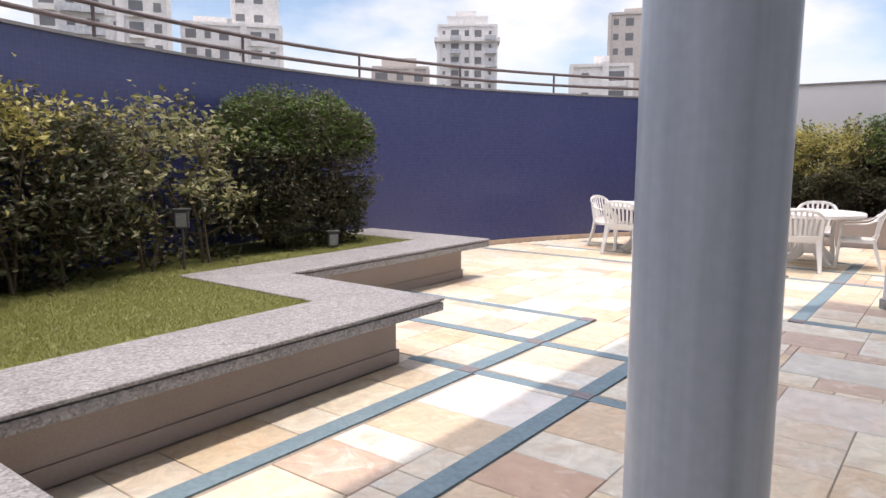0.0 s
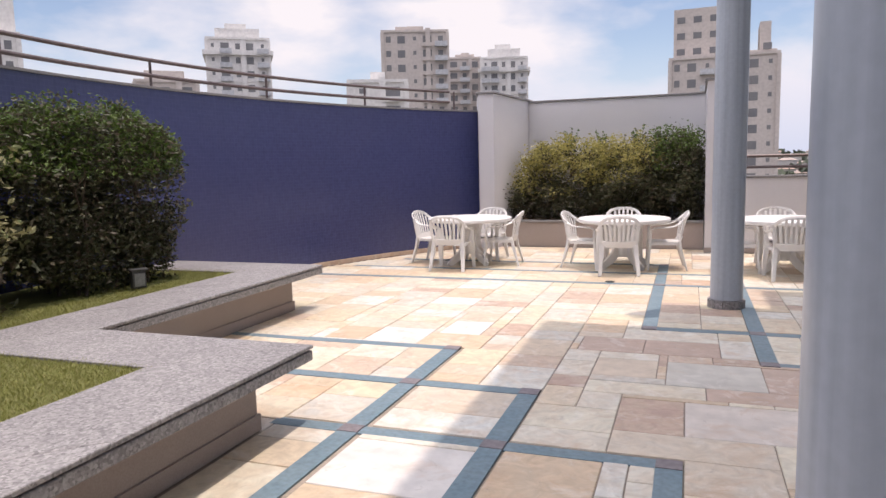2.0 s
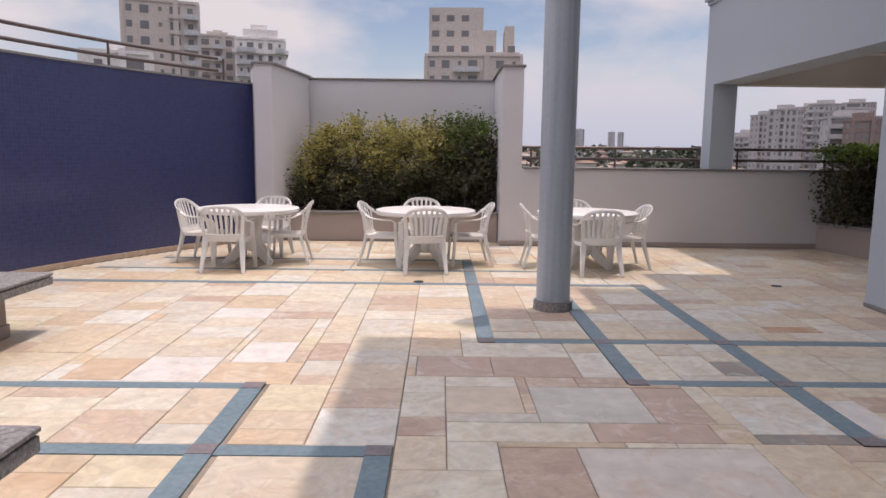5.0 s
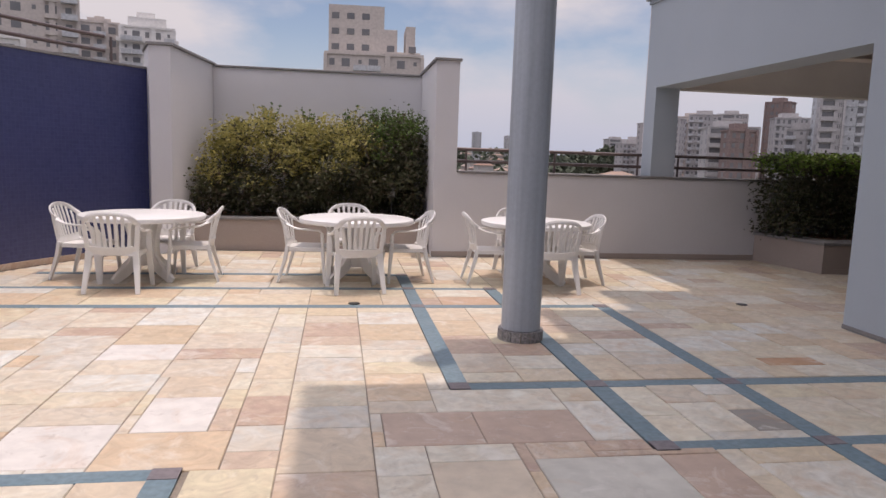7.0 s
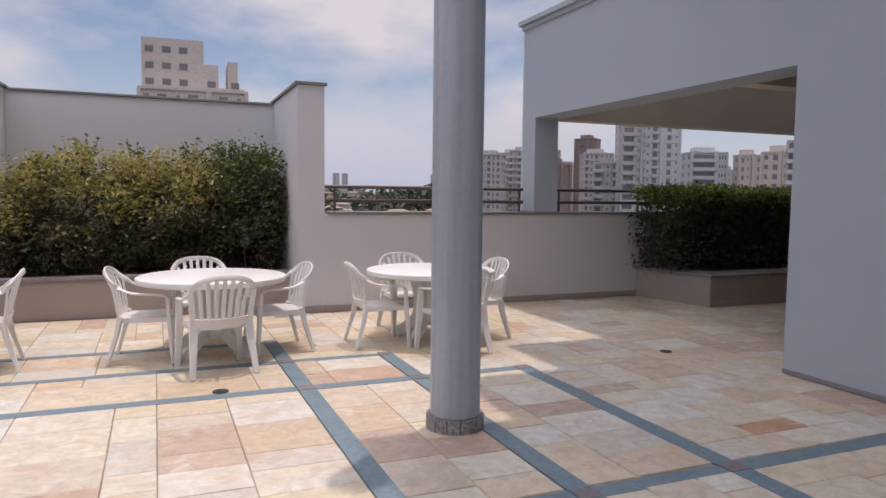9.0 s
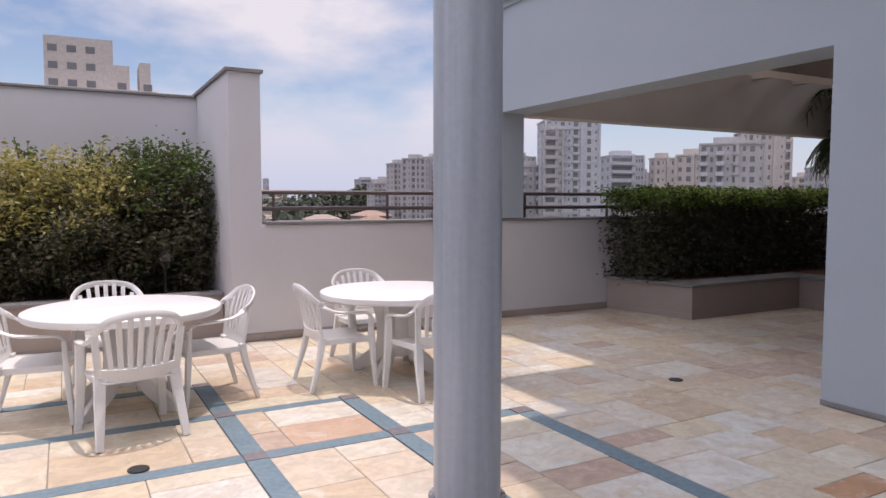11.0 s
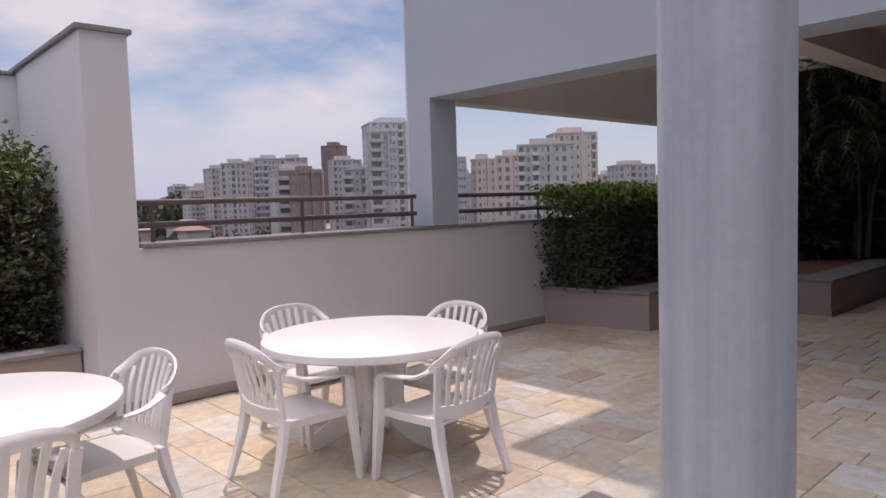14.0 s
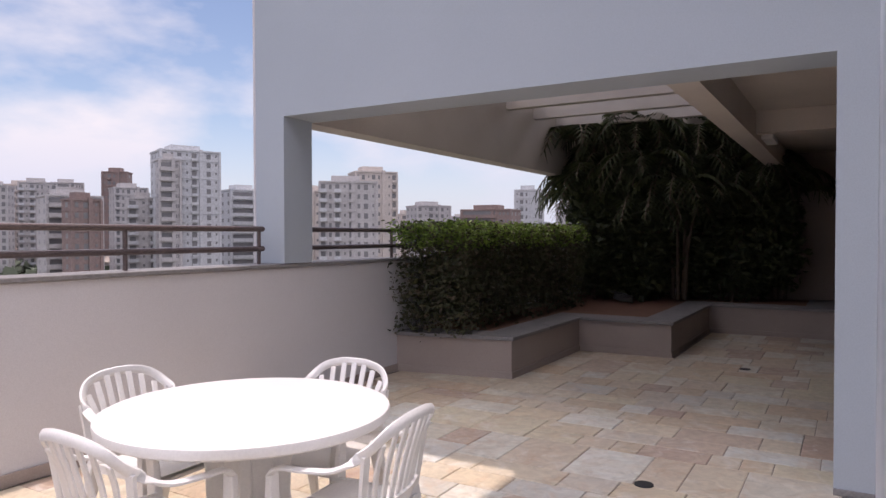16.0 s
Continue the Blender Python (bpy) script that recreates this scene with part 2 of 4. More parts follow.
M_granite = granite()
M_mosaic = mosaic()
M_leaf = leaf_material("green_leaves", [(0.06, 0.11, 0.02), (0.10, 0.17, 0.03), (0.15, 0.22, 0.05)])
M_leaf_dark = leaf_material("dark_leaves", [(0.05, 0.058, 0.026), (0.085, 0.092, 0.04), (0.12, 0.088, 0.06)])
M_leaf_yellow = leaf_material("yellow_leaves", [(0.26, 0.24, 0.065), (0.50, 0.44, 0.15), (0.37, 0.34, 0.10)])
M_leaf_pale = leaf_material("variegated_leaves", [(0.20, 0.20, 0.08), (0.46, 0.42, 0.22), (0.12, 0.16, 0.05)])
M_grass = leaf_material("grass_blades", [(0.20, 0.225, 0.06), (0.27, 0.28, 0.085), (0.24, 0.25, 0.07), (0.33, 0.30, 0.12)])
# hedge-top leaves, with sunlight put into their colour
M_leaf_sunlit = leaf_material("sunlit_leaves", [(0.12, 0.20, 0.03), (0.18, 0.29, 0.05), (0.24, 0.34, 0.07)])
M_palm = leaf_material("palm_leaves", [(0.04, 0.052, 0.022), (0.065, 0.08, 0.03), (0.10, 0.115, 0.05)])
M_turf = material("turf_soil", (0.18, 0.19, 0.05), 0.95, second=(0.13, 0.13, 0.045), scale=3, fine=90, bump=0.5)


# ---- mesh tools ----
def make(name, parts, mat, parent=None, bevel=0.0, smooth=False, seg=2):
    """One mesh object from parts, each (verts, faces)."""
    vs, fs = [], []
    for v, f in parts:
        o = len(vs)
        vs += [tuple(p) for p in v]
        fs += [tuple(i + o for i in q) for q in f]
    me = bpy.data.meshes.new(name)
    me.from_pydata(vs, [], fs)
    bm = bmesh.new()
    bm.from_mesh(me)
    bmesh.ops.recalc_face_normals(bm, faces=bm.faces)
    if bevel:
        edges = [e for e in bm.edges if e.is_manifold and e.calc_face_angle(0) > 0.6]
        bmesh.ops.bevel(bm, geom=edges, offset=bevel, segments=seg, affect="EDGES", profile=0.5)
    bm.to_mesh(me)
    bm.free()
    if smooth:
        me.shade_smooth()
        me.set_sharp_from_angle(angle=radians(40))
    me.materials.append(mat)
    ob = new(name, me)
    if parent:
        ob.parent = parent
    return ob


def box(x0, x1, y0, y1, z0, z1):
    v = [(x, y, z) for z in (z0, z1) for y in (y0, y1) for x in (x0, x1)]
    return v, [(0, 2, 3, 1), (4, 5, 7, 6), (0, 1, 5, 4), (2, 6, 7, 3), (0, 4, 6, 2), (1, 3, 7, 5)]


def prism(poly, z0, z1):
    n = len(poly)
    v = [(x, y, z0) for x, y in poly] + [(x, y, z1) for x, y in poly]
    return v, [tuple(range(n))[::-1], tuple(range(n, 2 * n))] + [(i, (i + 1) % n, n + (i + 1) % n, n + i) for i in range(n)]


def sweep(path, w, t, ref=(0, 0, 1), sides=4, taper=None):
    """A bar along path: w across, t along ref, four-cornered or round."""
    pts = [Vector(p) for p in path]
    v, f, ref = [], [], Vector(ref)
    for i, p in enumerate(pts):
        d = (pts[min(i + 1, len(pts) - 1)] - pts[max(i - 1, 0)]).normalized()
        s = d.cross(ref)
        s = s.normalized() if s.length > 1e-4 else Vector((1, 0, 0))
        u = s.cross(d).normalized()
        k = taper[i] if taper else 1.0
        for j in range(sides):
            a = 2 * math.pi * (j + 0.5) / sides
            c, q = (math.cos(a), math.sin(a)) if sides > 4 else (math.copysign(1, math.cos(a)), math.copysign(1, math.sin(a)))
            v.append(p + s * c * w * k / 2 + u * q * t * k / 2)
    for i in range(len(pts) - 1):
        for j in range(sides):
            a, b = i * sides + j, i * sides + (j + 1) % sides
            f.append((a, b, b + sides, a + sides))
    f += [tuple(range(sides))[::-1], tuple(range(len(v) - sides, len(v)))]
    return v, f


def lathe(profile, x=0, y=0, n=48):
    v, f = [], []
    for r, z in profile:
        v += [(x + r * math.cos(2 * math.pi * i / n), y + r * math.sin(2 * math.pi * i / n), z) for i in range(n)]
    for k in range(len(profile) - 1):
        for i in range(n):
            f.append((k * n + i, k * n + (i + 1) % n, (k + 1) * n + (i + 1) % n, (k + 1) * n + i))
    f += [tuple(range(n))[::-1], tuple(range(len(v) - n, len(v)))]
    return v, f


def curve_points(pts, n=8):
    """Catmull-Rom through pts."""
    p = [Vector(q) for q in pts]
    p = [2 * p[0] - p[1]] + p + [2 * p[-1] - p[-2]]
    out = []
    for i in range(1, len(p) - 2):
        for k in range(n):
            t = k / n
            a, b, c, d = p[i - 1:i + 3]
            out.append(0.5 * (2 * b + (c - a) * t + (2 * a - 5 * b + 4 * c - d) * t * t + (3 * b - a - 3 * c + d) * t ** 3))
    return out + [p[-2]]


def leaves_mesh(name, centres, size, mat, parent, rng, up=0.4, slim=0.5):
    """Many folded leaves: two triangles each, joined into one part."""
    n = len(centres)
    c = np.asarray(centres)
    d = rng.normal(size=(n, 3))
    d[:, 2] = np.abs(d[:, 2]) * up + d[:, 2] * (1 - up)
    d /= np.linalg.norm(d, axis=1)[:, None]
    e = np.cross(d, rng.normal(size=(n, 3)))
    e /= np.linalg.norm(e, axis=1)[:, None] + 1e-9
    s = size * rng.uniform(0.6, 1.35, n)[:, None]
    nrm = np.cross(d, e)
    v = np.stack([c - d * s * 0.5, c + e * s * slim * 0.5 + nrm * s * 0.12, c + d * s * 0.5, c - e * s * slim * 0.5 + nrm * s * 0.12], 1).reshape(-1, 3)
    i = np.arange(n)[:, None] * 4
    f = np.concatenate([i + [[0, 1, 2]], i + [[0, 2, 3]]], 0)
    me = bpy.data.meshes.new(name)
    me.from_pydata(v.tolist(), [], f.tolist())
    me.materials.append(mat)
    ob = new(name, me)
    ob.parent = parent
    return tagged(ob, kind="stuff")


def empty(name, m, label, category, group="", kind=""):
    ob = new(name)
    ob.matrix_basis = m
    return tagged(ob, label, category, group, kind)


def structure(ob, label, category):
    return tagged(ob, label, category, kind="structure")


# ---- large structure ----
CX, CY, R = 3.9, 6.25, 10.75            # the blue wall's circle
NORTH = 12.55                           # face of the low parapet
BX = 2.68                               # face of the building


def arc(r, a):
    return CX - r * math.cos(a), CY + r * math.sin(a)


A0, A1, STEPS = radians(-75), radians(38.2), 72
angles = [A0 + (A1 - A0) * i / STEPS for i in range(STEPS + 1)]


def curved_wall(name, r0, r1, z0, z1, mat):
    v, f = [], []
    for a in angles:
        v += [(*arc(r0, a), z0), (*arc(r0, a), z1), (*arc(r1, a), z1), (*arc(r1, a), z0)]
    for i in range(STEPS):
        for j in range(4):
            f.append((4 * i + j, 4 * i + (j + 1) % 4, 4 * i + 4 + (j + 1) % 4, 4 * i + 4 + j))
    f += [(0, 1, 2, 3), tuple(4 * STEPS + j for j in (3, 2, 1, 0))]
    ob = make(name, [(v, f)], mat)
    uv = ob.data.uv_layers.new(name="UVMap")
    for loop in ob.data.loops:
        p = ob.data.vertices[loop.vertex_index].co
        uv.data[loop.index].uv = (math.atan2(p.y - CY, CX - p.x) * r0, p.z)
    return ob


structure(curved_wall("wall_west", R, R + 0.2, -0.3, 2.50, M_mosaic), "tall curved wall faced with small dark blue mosaic tiles", "wall")
structure(curved_wall("trim", R - 0.02, R + 0.22, 2.502, 2.53, M_coping), "thin dark blue-grey coping along the curved wall", "coping")
structure(curved_wall("baseboard", R - 0.025, R - 0.002, 0.0, 0.07, M_stone), "low sandstone skirting along the curved blue wall", "skirting")

# alcove with planter between two white pier walls
piers = make("wall_north", [
    prism([(-4.45, NORTH), (-4.17, NORTH), (-3.96, 14.5), (-3.96, 14.7), (-4.8, 14.7), (-4.7, 13.3)], -0.3, 2.785),
    prism([(-0.59, NORTH), (-0.262, NORTH), (-0.262, 14.7), (-0.57, 14.7)], -0.3, 2.785),
    prism([(-3.958, 14.5), (-0.572, 14.5), (-0.572, 14.7), (-3.958, 14.7)], -0.3, 2.755)], M_white, bevel=0.002)
structure(piers, "white rendered alcove wall with two piers behind a planter", "wall")
cap = make("trim", [
    prism([(-4.48, NORTH - 0.03), (-4.14, NORTH - 0.03), (-3.93, 14.47), (-3.93, 14.73), (-4.83, 14.73), (-4.73, 13.33)], 2.787, 2.825),
    prism([(-0.62, NORTH - 0.03), (-0.232, NORTH - 0.03), (-0.232, 14.73), (-0.60, 14.73)], 2.787, 2.825),
    prism([(-3.928, 14.47), (-0.602, 14.47), (-0.602, 14.73), (-3.928, 14.73)], 2.757, 2.79)], M_coping, bevel=0.006)
structure(cap, "thin grey coping on top of the white alcove walls", "coping")

low = make("wall_north", [box(-0.32, 12.0, NORTH + 0.002, NORTH + 0.30, -0.3, 1.22)], M_white, bevel=0.006)
structure(low, "low white rendered parapet wall", "wall")
structure(make("trim", [box(-0.228, 12.0, NORTH - 0.025, NORTH + 0.33, 1.222, 1.255)], M_coping, bevel=0.006), "thin grey coping on the low parapet wall", "coping")
structure(make("baseboard", [box(-0.26, 4.6, NORTH - 0.02, NORTH - 0.002, 0.0, 0.08), box(-0.6, -0.262, NORTH - 0.02, NORTH - 0.002, 0, 0.08)], M_beige, bevel=0.004), "low stone skirting at the foot of the parapet", "skirting")

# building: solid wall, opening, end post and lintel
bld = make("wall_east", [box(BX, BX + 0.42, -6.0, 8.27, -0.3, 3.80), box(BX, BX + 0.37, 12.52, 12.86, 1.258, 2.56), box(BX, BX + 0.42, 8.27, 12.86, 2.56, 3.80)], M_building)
structure(bld, "white rendered building wall with a wide covered opening", "wall")
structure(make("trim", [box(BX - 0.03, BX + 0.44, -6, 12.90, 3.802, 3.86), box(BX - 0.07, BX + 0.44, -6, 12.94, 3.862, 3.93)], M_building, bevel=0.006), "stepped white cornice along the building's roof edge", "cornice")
structure(make("trim", [sweep([(BX + 0.02, 12.885, 0.0 + 1.26), (BX + 0.02, 12.885, 3.8)], 0.04, 0.04, (1, 0, 0), 8)], M_white, smooth=True), "thin white downpipe on the building's corner", "pipe")
structure(make("baseboard", [box(BX - 0.014, BX - 0.002, -6, 8.27, 0.0, 0.04)], M_coping, bevel=0.004), "thin grey skirting along the building wall", "skirting")
structure(make("wall_north", [box(BX + 0.422, 12.0, 12.58, 12.84, 2.56, 3.80)], M_soffit), "beige concrete fascia beam over the parapet", "beam")
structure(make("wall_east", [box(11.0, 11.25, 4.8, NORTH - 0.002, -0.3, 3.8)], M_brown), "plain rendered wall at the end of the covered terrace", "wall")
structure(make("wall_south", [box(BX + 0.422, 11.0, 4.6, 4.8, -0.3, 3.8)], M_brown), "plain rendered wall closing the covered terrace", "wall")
structure(make("ceiling", [box(BX + 0.422, 10.998, 4.802, 9.10, 2.86, 3.05)], M_soffit), "flat beige ceiling of the covered terrace", "ceiling")
structure(make("ceiling", [box(BX + 0.422, 10.998, 9.10, 9.32, 2.56, 3.3), box(6.40, 6.56, 4.81, 9.098, 2.62, 2.858)], M_soffit), "beige concrete beams under the terrace ceiling", "beam")
PERGOLA = make("ceiling", [box(x, x + 0.14, 9.322, 12.578, 3.36, 3.62) for x in (3.4, 4.4, 5.4, 6.4, 7.4, 8.4, 9.4, 10.4)], M_soffit)
structure(PERGOLA, "row of concrete pergola beams over the planting", "pergola")

# stepped upper storey, carried by the two round columns
SH = 8.0
sx, sy = SH * SUN_DIR.x / SUN_DIR.z, SH * SUN_DIR.y / SUN_DIR.z
steps = [(-2.12, -9.0), (-2.12, 6.90), (-1.08, 6.90), (-1.08, 7.97), (-0.01, 7.97), (-0.01, 9.02), (0.99, 9.02), (0.99, 10.02), (2.15, 10.02), (2.15, 13.2)]
outline = [(x + sx, y + sy) for x, y in steps]
outline += [(5.2, 13.2 + sy), (5.2, 12.2), (9.2, 12.2), (9.2, 13.2 + sy), (13, 13.2 + sy), (13, -9 + sy)]
structure(make("ceiling", [prism(outline, SH, SH + 0.3)], M_white), "white stepped roof slab high above the terrace", "roof")
structure(make("wall_south", [box(-8, 12, -6.3, -6.0, -0.3, 4.8)], M_white), "plain white wall closing the terrace", "wall")


def column(x, y, rad):
    c = empty("column", pose(x, y, 0), "round pale grey-blue painted column with a stone collar", "column", "round columns", "structure")
    make("shaft", [lathe([(rad, 0.09), (rad, SH)], n=64)], M_column, c, smooth=True)
    for i in range(14):
        a0, a1 = 2 * math.pi * (i + 0.04) / 14, 2 * math.pi * (i + 0.96) / 14
        ring = [(r * math.cos(a), r * math.sin(a)) for r, seq in ((rad + 0.026, 0), (rad - 0.02, 1)) for a in ([a0 + (a1 - a0) * k / 4 for k in range(5)][::-1 if seq else 1])]
        make("collar_stone", [prism(ring, 0.0, 0.085)], M_granite, c)


column(-0.488, 1.67, 0.170)
column(-0.464, 7.994, 0.158)


# ---- handrails ----
def rail(points, posts, z0, heights, label):
    r = empty("railing", pose(0, 0, 0), label, "railing", "", "structure")
    for h in heights:
        make("rail", [sweep([(x, y, h) for x, y in points], 0.048, 0.048, (0, 0, 1), 10)], M_rail, r, smooth=True)
    for x, y in posts:
        make("post", [sweep([(x, y, z0), (x, y, heights[-1] + 0.01)], 0.035, 0.035, (1, 0, 0), 8)], M_rail, r, smooth=True)


rail([arc(R + 0.1, a) for a in angles[2:-2]], [arc(R + 0.1, A0 + (A1 - A0) * (i - 0.25) / 11) for i in range(1, 12)], 2.53, (2.67, 2.85), "two dark metal handrails on posts above the curved blue wall")
rail([(-0.25, NORTH + 0.15), (2.6, NORTH + 0.15)], [(-0.1, NORTH + 0.15), (1.24, NORTH + 0.15), (2.55, NORTH + 0.15)], 1.255, (1.39, 1.565), "two dark metal handrails on the low parapet")
rail([(3.14, NORTH + 0.15), (10.9, NORTH + 0.15)], [(3.2, NORTH + 0.15), (4.6, NORTH + 0.15), (6.0, NORTH + 0.15), (7.4, NORTH + 0.15), (8.8, NORTH + 0.15)], 1.255, (1.39, 1.565), "two dark metal handrails on the low parapet")


# ---- planters ----
def offset_chain(chain, d):
    """Shift a chain of axis-parallel points sideways by d (to its left)."""
    out = []
    for i, p in enumerate(chain):
        n = []
        for a, b in ((i - 1, i), (i, i + 1)):
            if a >= 0 and b < len(chain):
                v = Vector(chain[b]) - Vector(chain[a])
                v.normalize()
                n.append(Vector((-v.y, v.x)))
        if len(n) == 1:
            s = n[0]
        else:
            s = (n[0] + n[1]) / (1 + n[0].dot(n[1]))
        out.append((p[0] + s.x * d, p[1] + s.y * d))
    return out


def band(chain, d0, d1, z0, z1):
    a, b = offset_chain(chain, d0), offset_chain(chain, d1)
    return [prism([a[i], a[i + 1], b[i + 1], b[i]], z0, z1) for i in range(len(chain) - 1)]


def slabs(chain, d0, d1, z0, z1, parent, length=1.25, bevel=0.004):
    """A ledge laid of separate slabs with narrow joints, each a part."""
    a, b = offset_chain(chain, d0), offset_chain(chain, d1)
    for i in range(len(chain) - 1):
        a0, a1, b0, b1 = (Vector(q) for q in (a[i], a[i + 1], b[i], b[i + 1]))
        n = max(1, round((a1 - a0).length / length))
        g = 0.002 / max((a1 - a0).length, 0.1)
        for k in range(n):
            t0, t1 = k / n + (g if k else 0), (k + 1) / n - (g if k < n - 1 else 0)
            make("slab", [prism([a0.lerp(a1, t0), a0.lerp(a1, t1), b0.lerp(b1, t1), b0.lerp(b1, t0)], z0, z1)], M_granite if parent is p1 else M_coping, parent, bevel=bevel, seg=1)


# west planter: walked from the south to the blue wall, soil on the left-hand side
C1 = [(-1.9, -5.9), (-1.9, 0.86), (-2.97, 0.86), (-2.97, 3.92), (-4.65, 3.92), (-4.65, 7.05), (-6.62, 7.05)]
p1 = empty("planter", pose(0, 0, 0), "stepped beige rendered planter with a wide rough granite ledge", "planter", "", "structure")
make("wall", band(C1, 0.25, 0.42, 0.0, 0.375), M_beige, p1)
make("plinth", band(C1, 0.235, 0.25, 0.0, 0.10), M_beige, p1)
slabs(C1, 0.0, 0.66, 0.447, 0.47, p1)
make("groove", band(C1, 0.022, 0.64, 0.437, 0.447), M_joint, p1)
make("ledge_edge", band(C1, 0.004, 0.64, 0.375, 0.437), M_granite, p1, bevel=0.006)
inner1 = offset_chain(C1, 0.655)
bed = inner1 + [(-7.2, 6.4), (-7.2, -5.9)]
structure(make("ground", [prism(bed, 0.30, 0.452)], M_turf), "turf bed inside the stepped planter", "lawn")

# alcove planter
p2 = empty("planter", pose(0, 0, 0), "low beige rendered planter filling the white alcove", "planter", "", "structure")
make("wall", [box(-4.17, -0.602, 12.93, 13.08, 0, 0.45)], M_beige, p2, bevel=0.006)
make("ledge", [box(-4.17, -0.602, 12.90, 13.12, 0.452, 0.49)], M_coping, p2, bevel=0.006)
structure(make("ground", [box(-4.0, -0.602, 13.08, 14.498, 0.2, 0.43)], M_soil), "dark soil in the alcove planter", "soil")

# stepped planter under the pergola
C3 = [(10.99, 8.35), (9.40, 8.35), (9.40, 10.05), (6.78, 10.05), (6.78, 11.22), (4.68, 11.22), (4.46, NORTH - 0.002)][::-1]
p3 = empty("planter", pose(0, 0, 0), "stepped beige rendered planter with a grey stone ledge", "planter", "", "structure")
make("wall", band(C3, 0.03, 0.20, 0.0, 0.398), M_beige, p3)
make("plinth", band(C3, 0.015, 0.03, 0.0, 0.07), M_beige, p3)
slabs(C3, 0.0, 0.42, 0.40, 0.44, p3)
bed3 = offset_chain(C3, 0.41) + [(10.99, NORTH - 0.004)]
structure(make("ground", [prism(bed3, 0.2, 0.425)], M_soil), "reddish soil in the stepped planter", "soil")


# ---- plants ----
def shrub(name, m, half, n, mat, label, tips=None, tip_n=0, size=0.07, seed=1, boxy=0.5, stems=9, gap=0.5, group="", tip_from=0.3, inner=None):
    """Shrub: crooked stems and leaves that fill a lumpy volume of the given half sizes above its base."""
    rng = np.random.default_rng(seed)
    ob = empty(name, m, label, "shrub", group)
    hx, hy, hz = half
    twigs = []
    for i in range(stems):
        bx, by = rng.uniform(-0.6, 0.6) * hx, rng.uniform(-0.5, 0.5) * hy
        tx, ty = bx + rng.uniform(-0.35, 0.35) * hx, by + rng.uniform(-0.4, 0.4) * hy
        path = curve_points([(bx, by, -0.03), (bx + rng.uniform(-.06, .06), by + rng.uniform(-.06, .06), hz * 0.6), (tx, ty, hz * 1.6)], 4)
        twigs.append(sweep(path, 0.035, 0.035, (1, 0, 0), 5, [1 - 0.7 * k / (len(path) - 1) for k in range(len(path))]))
        for _ in range(3):
            k = int(rng.integers(3, len(path) - 1))
            p = path[k]
            q = p + Vector((rng.uniform(-.5, .5) * hx * 0.7, rng.uniform(-.5, .5) * hy, rng.uniform(0.15, 0.4) * hz))
            twigs.append(sweep([p, (p + q) / 2 + Vector((0, 0, 0.03)), q], 0.016, 0.016, (1, 0, 0), 4, [1, 0.7, 0.3]))
    make("stem", twigs, M_bark, ob)

    def cloud(count, depth, zmin):
        out = []
        while len(out) < count:
            d = rng.normal(size=3)
            d /= np.linalg.norm(d)
            if boxy < 0.4:
                e = rng.uniform(-1, 1, 3)
                k = int(rng.choice(3, p=(0.14, 0.43, 0.43)))
                e[k] = math.copysign(1, e[k])
            else:
                e = np.sign(d) * np.abs(d) ** boxy
                e /= max(np.max(np.abs(e)), 1e-6) * (1 - boxy) + boxy * np.linalg.norm(e)
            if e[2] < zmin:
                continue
            lump = noise.noise(Vector((e * 1.9 + seed * 3.1).tolist())) * (0.10 if boxy < 0.4 else 0.16) + noise.noise(Vector((e * 5.5 + seed).tolist())) * (0.09 if boxy < 0.4 else 0.10)
            if noise.noise(Vector((e * 7.5 + seed * 1.7).tolist())) < -0.32 and rng.random() < gap:
                continue
            r = (1 + lump) * (1 - depth * rng.random() ** 1.7)
            j = rng.normal(0, 0.035, 3)
            out.append((e[0] * hx * r + j[0], e[1] * hy * r + j[1], hz + e[2] * hz * r + j[2]))
        return out
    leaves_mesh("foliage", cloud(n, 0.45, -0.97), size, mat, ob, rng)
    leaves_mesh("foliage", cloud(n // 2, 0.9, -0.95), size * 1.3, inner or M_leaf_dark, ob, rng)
    # brighter uppermost leaves: light from above put into the leaf colour
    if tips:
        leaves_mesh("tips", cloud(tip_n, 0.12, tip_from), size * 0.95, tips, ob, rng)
    return ob


# dark bush whose lit top is painted with greener leaves
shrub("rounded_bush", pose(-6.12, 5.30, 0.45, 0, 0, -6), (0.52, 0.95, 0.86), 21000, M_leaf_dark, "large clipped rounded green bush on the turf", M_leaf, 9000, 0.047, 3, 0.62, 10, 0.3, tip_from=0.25)


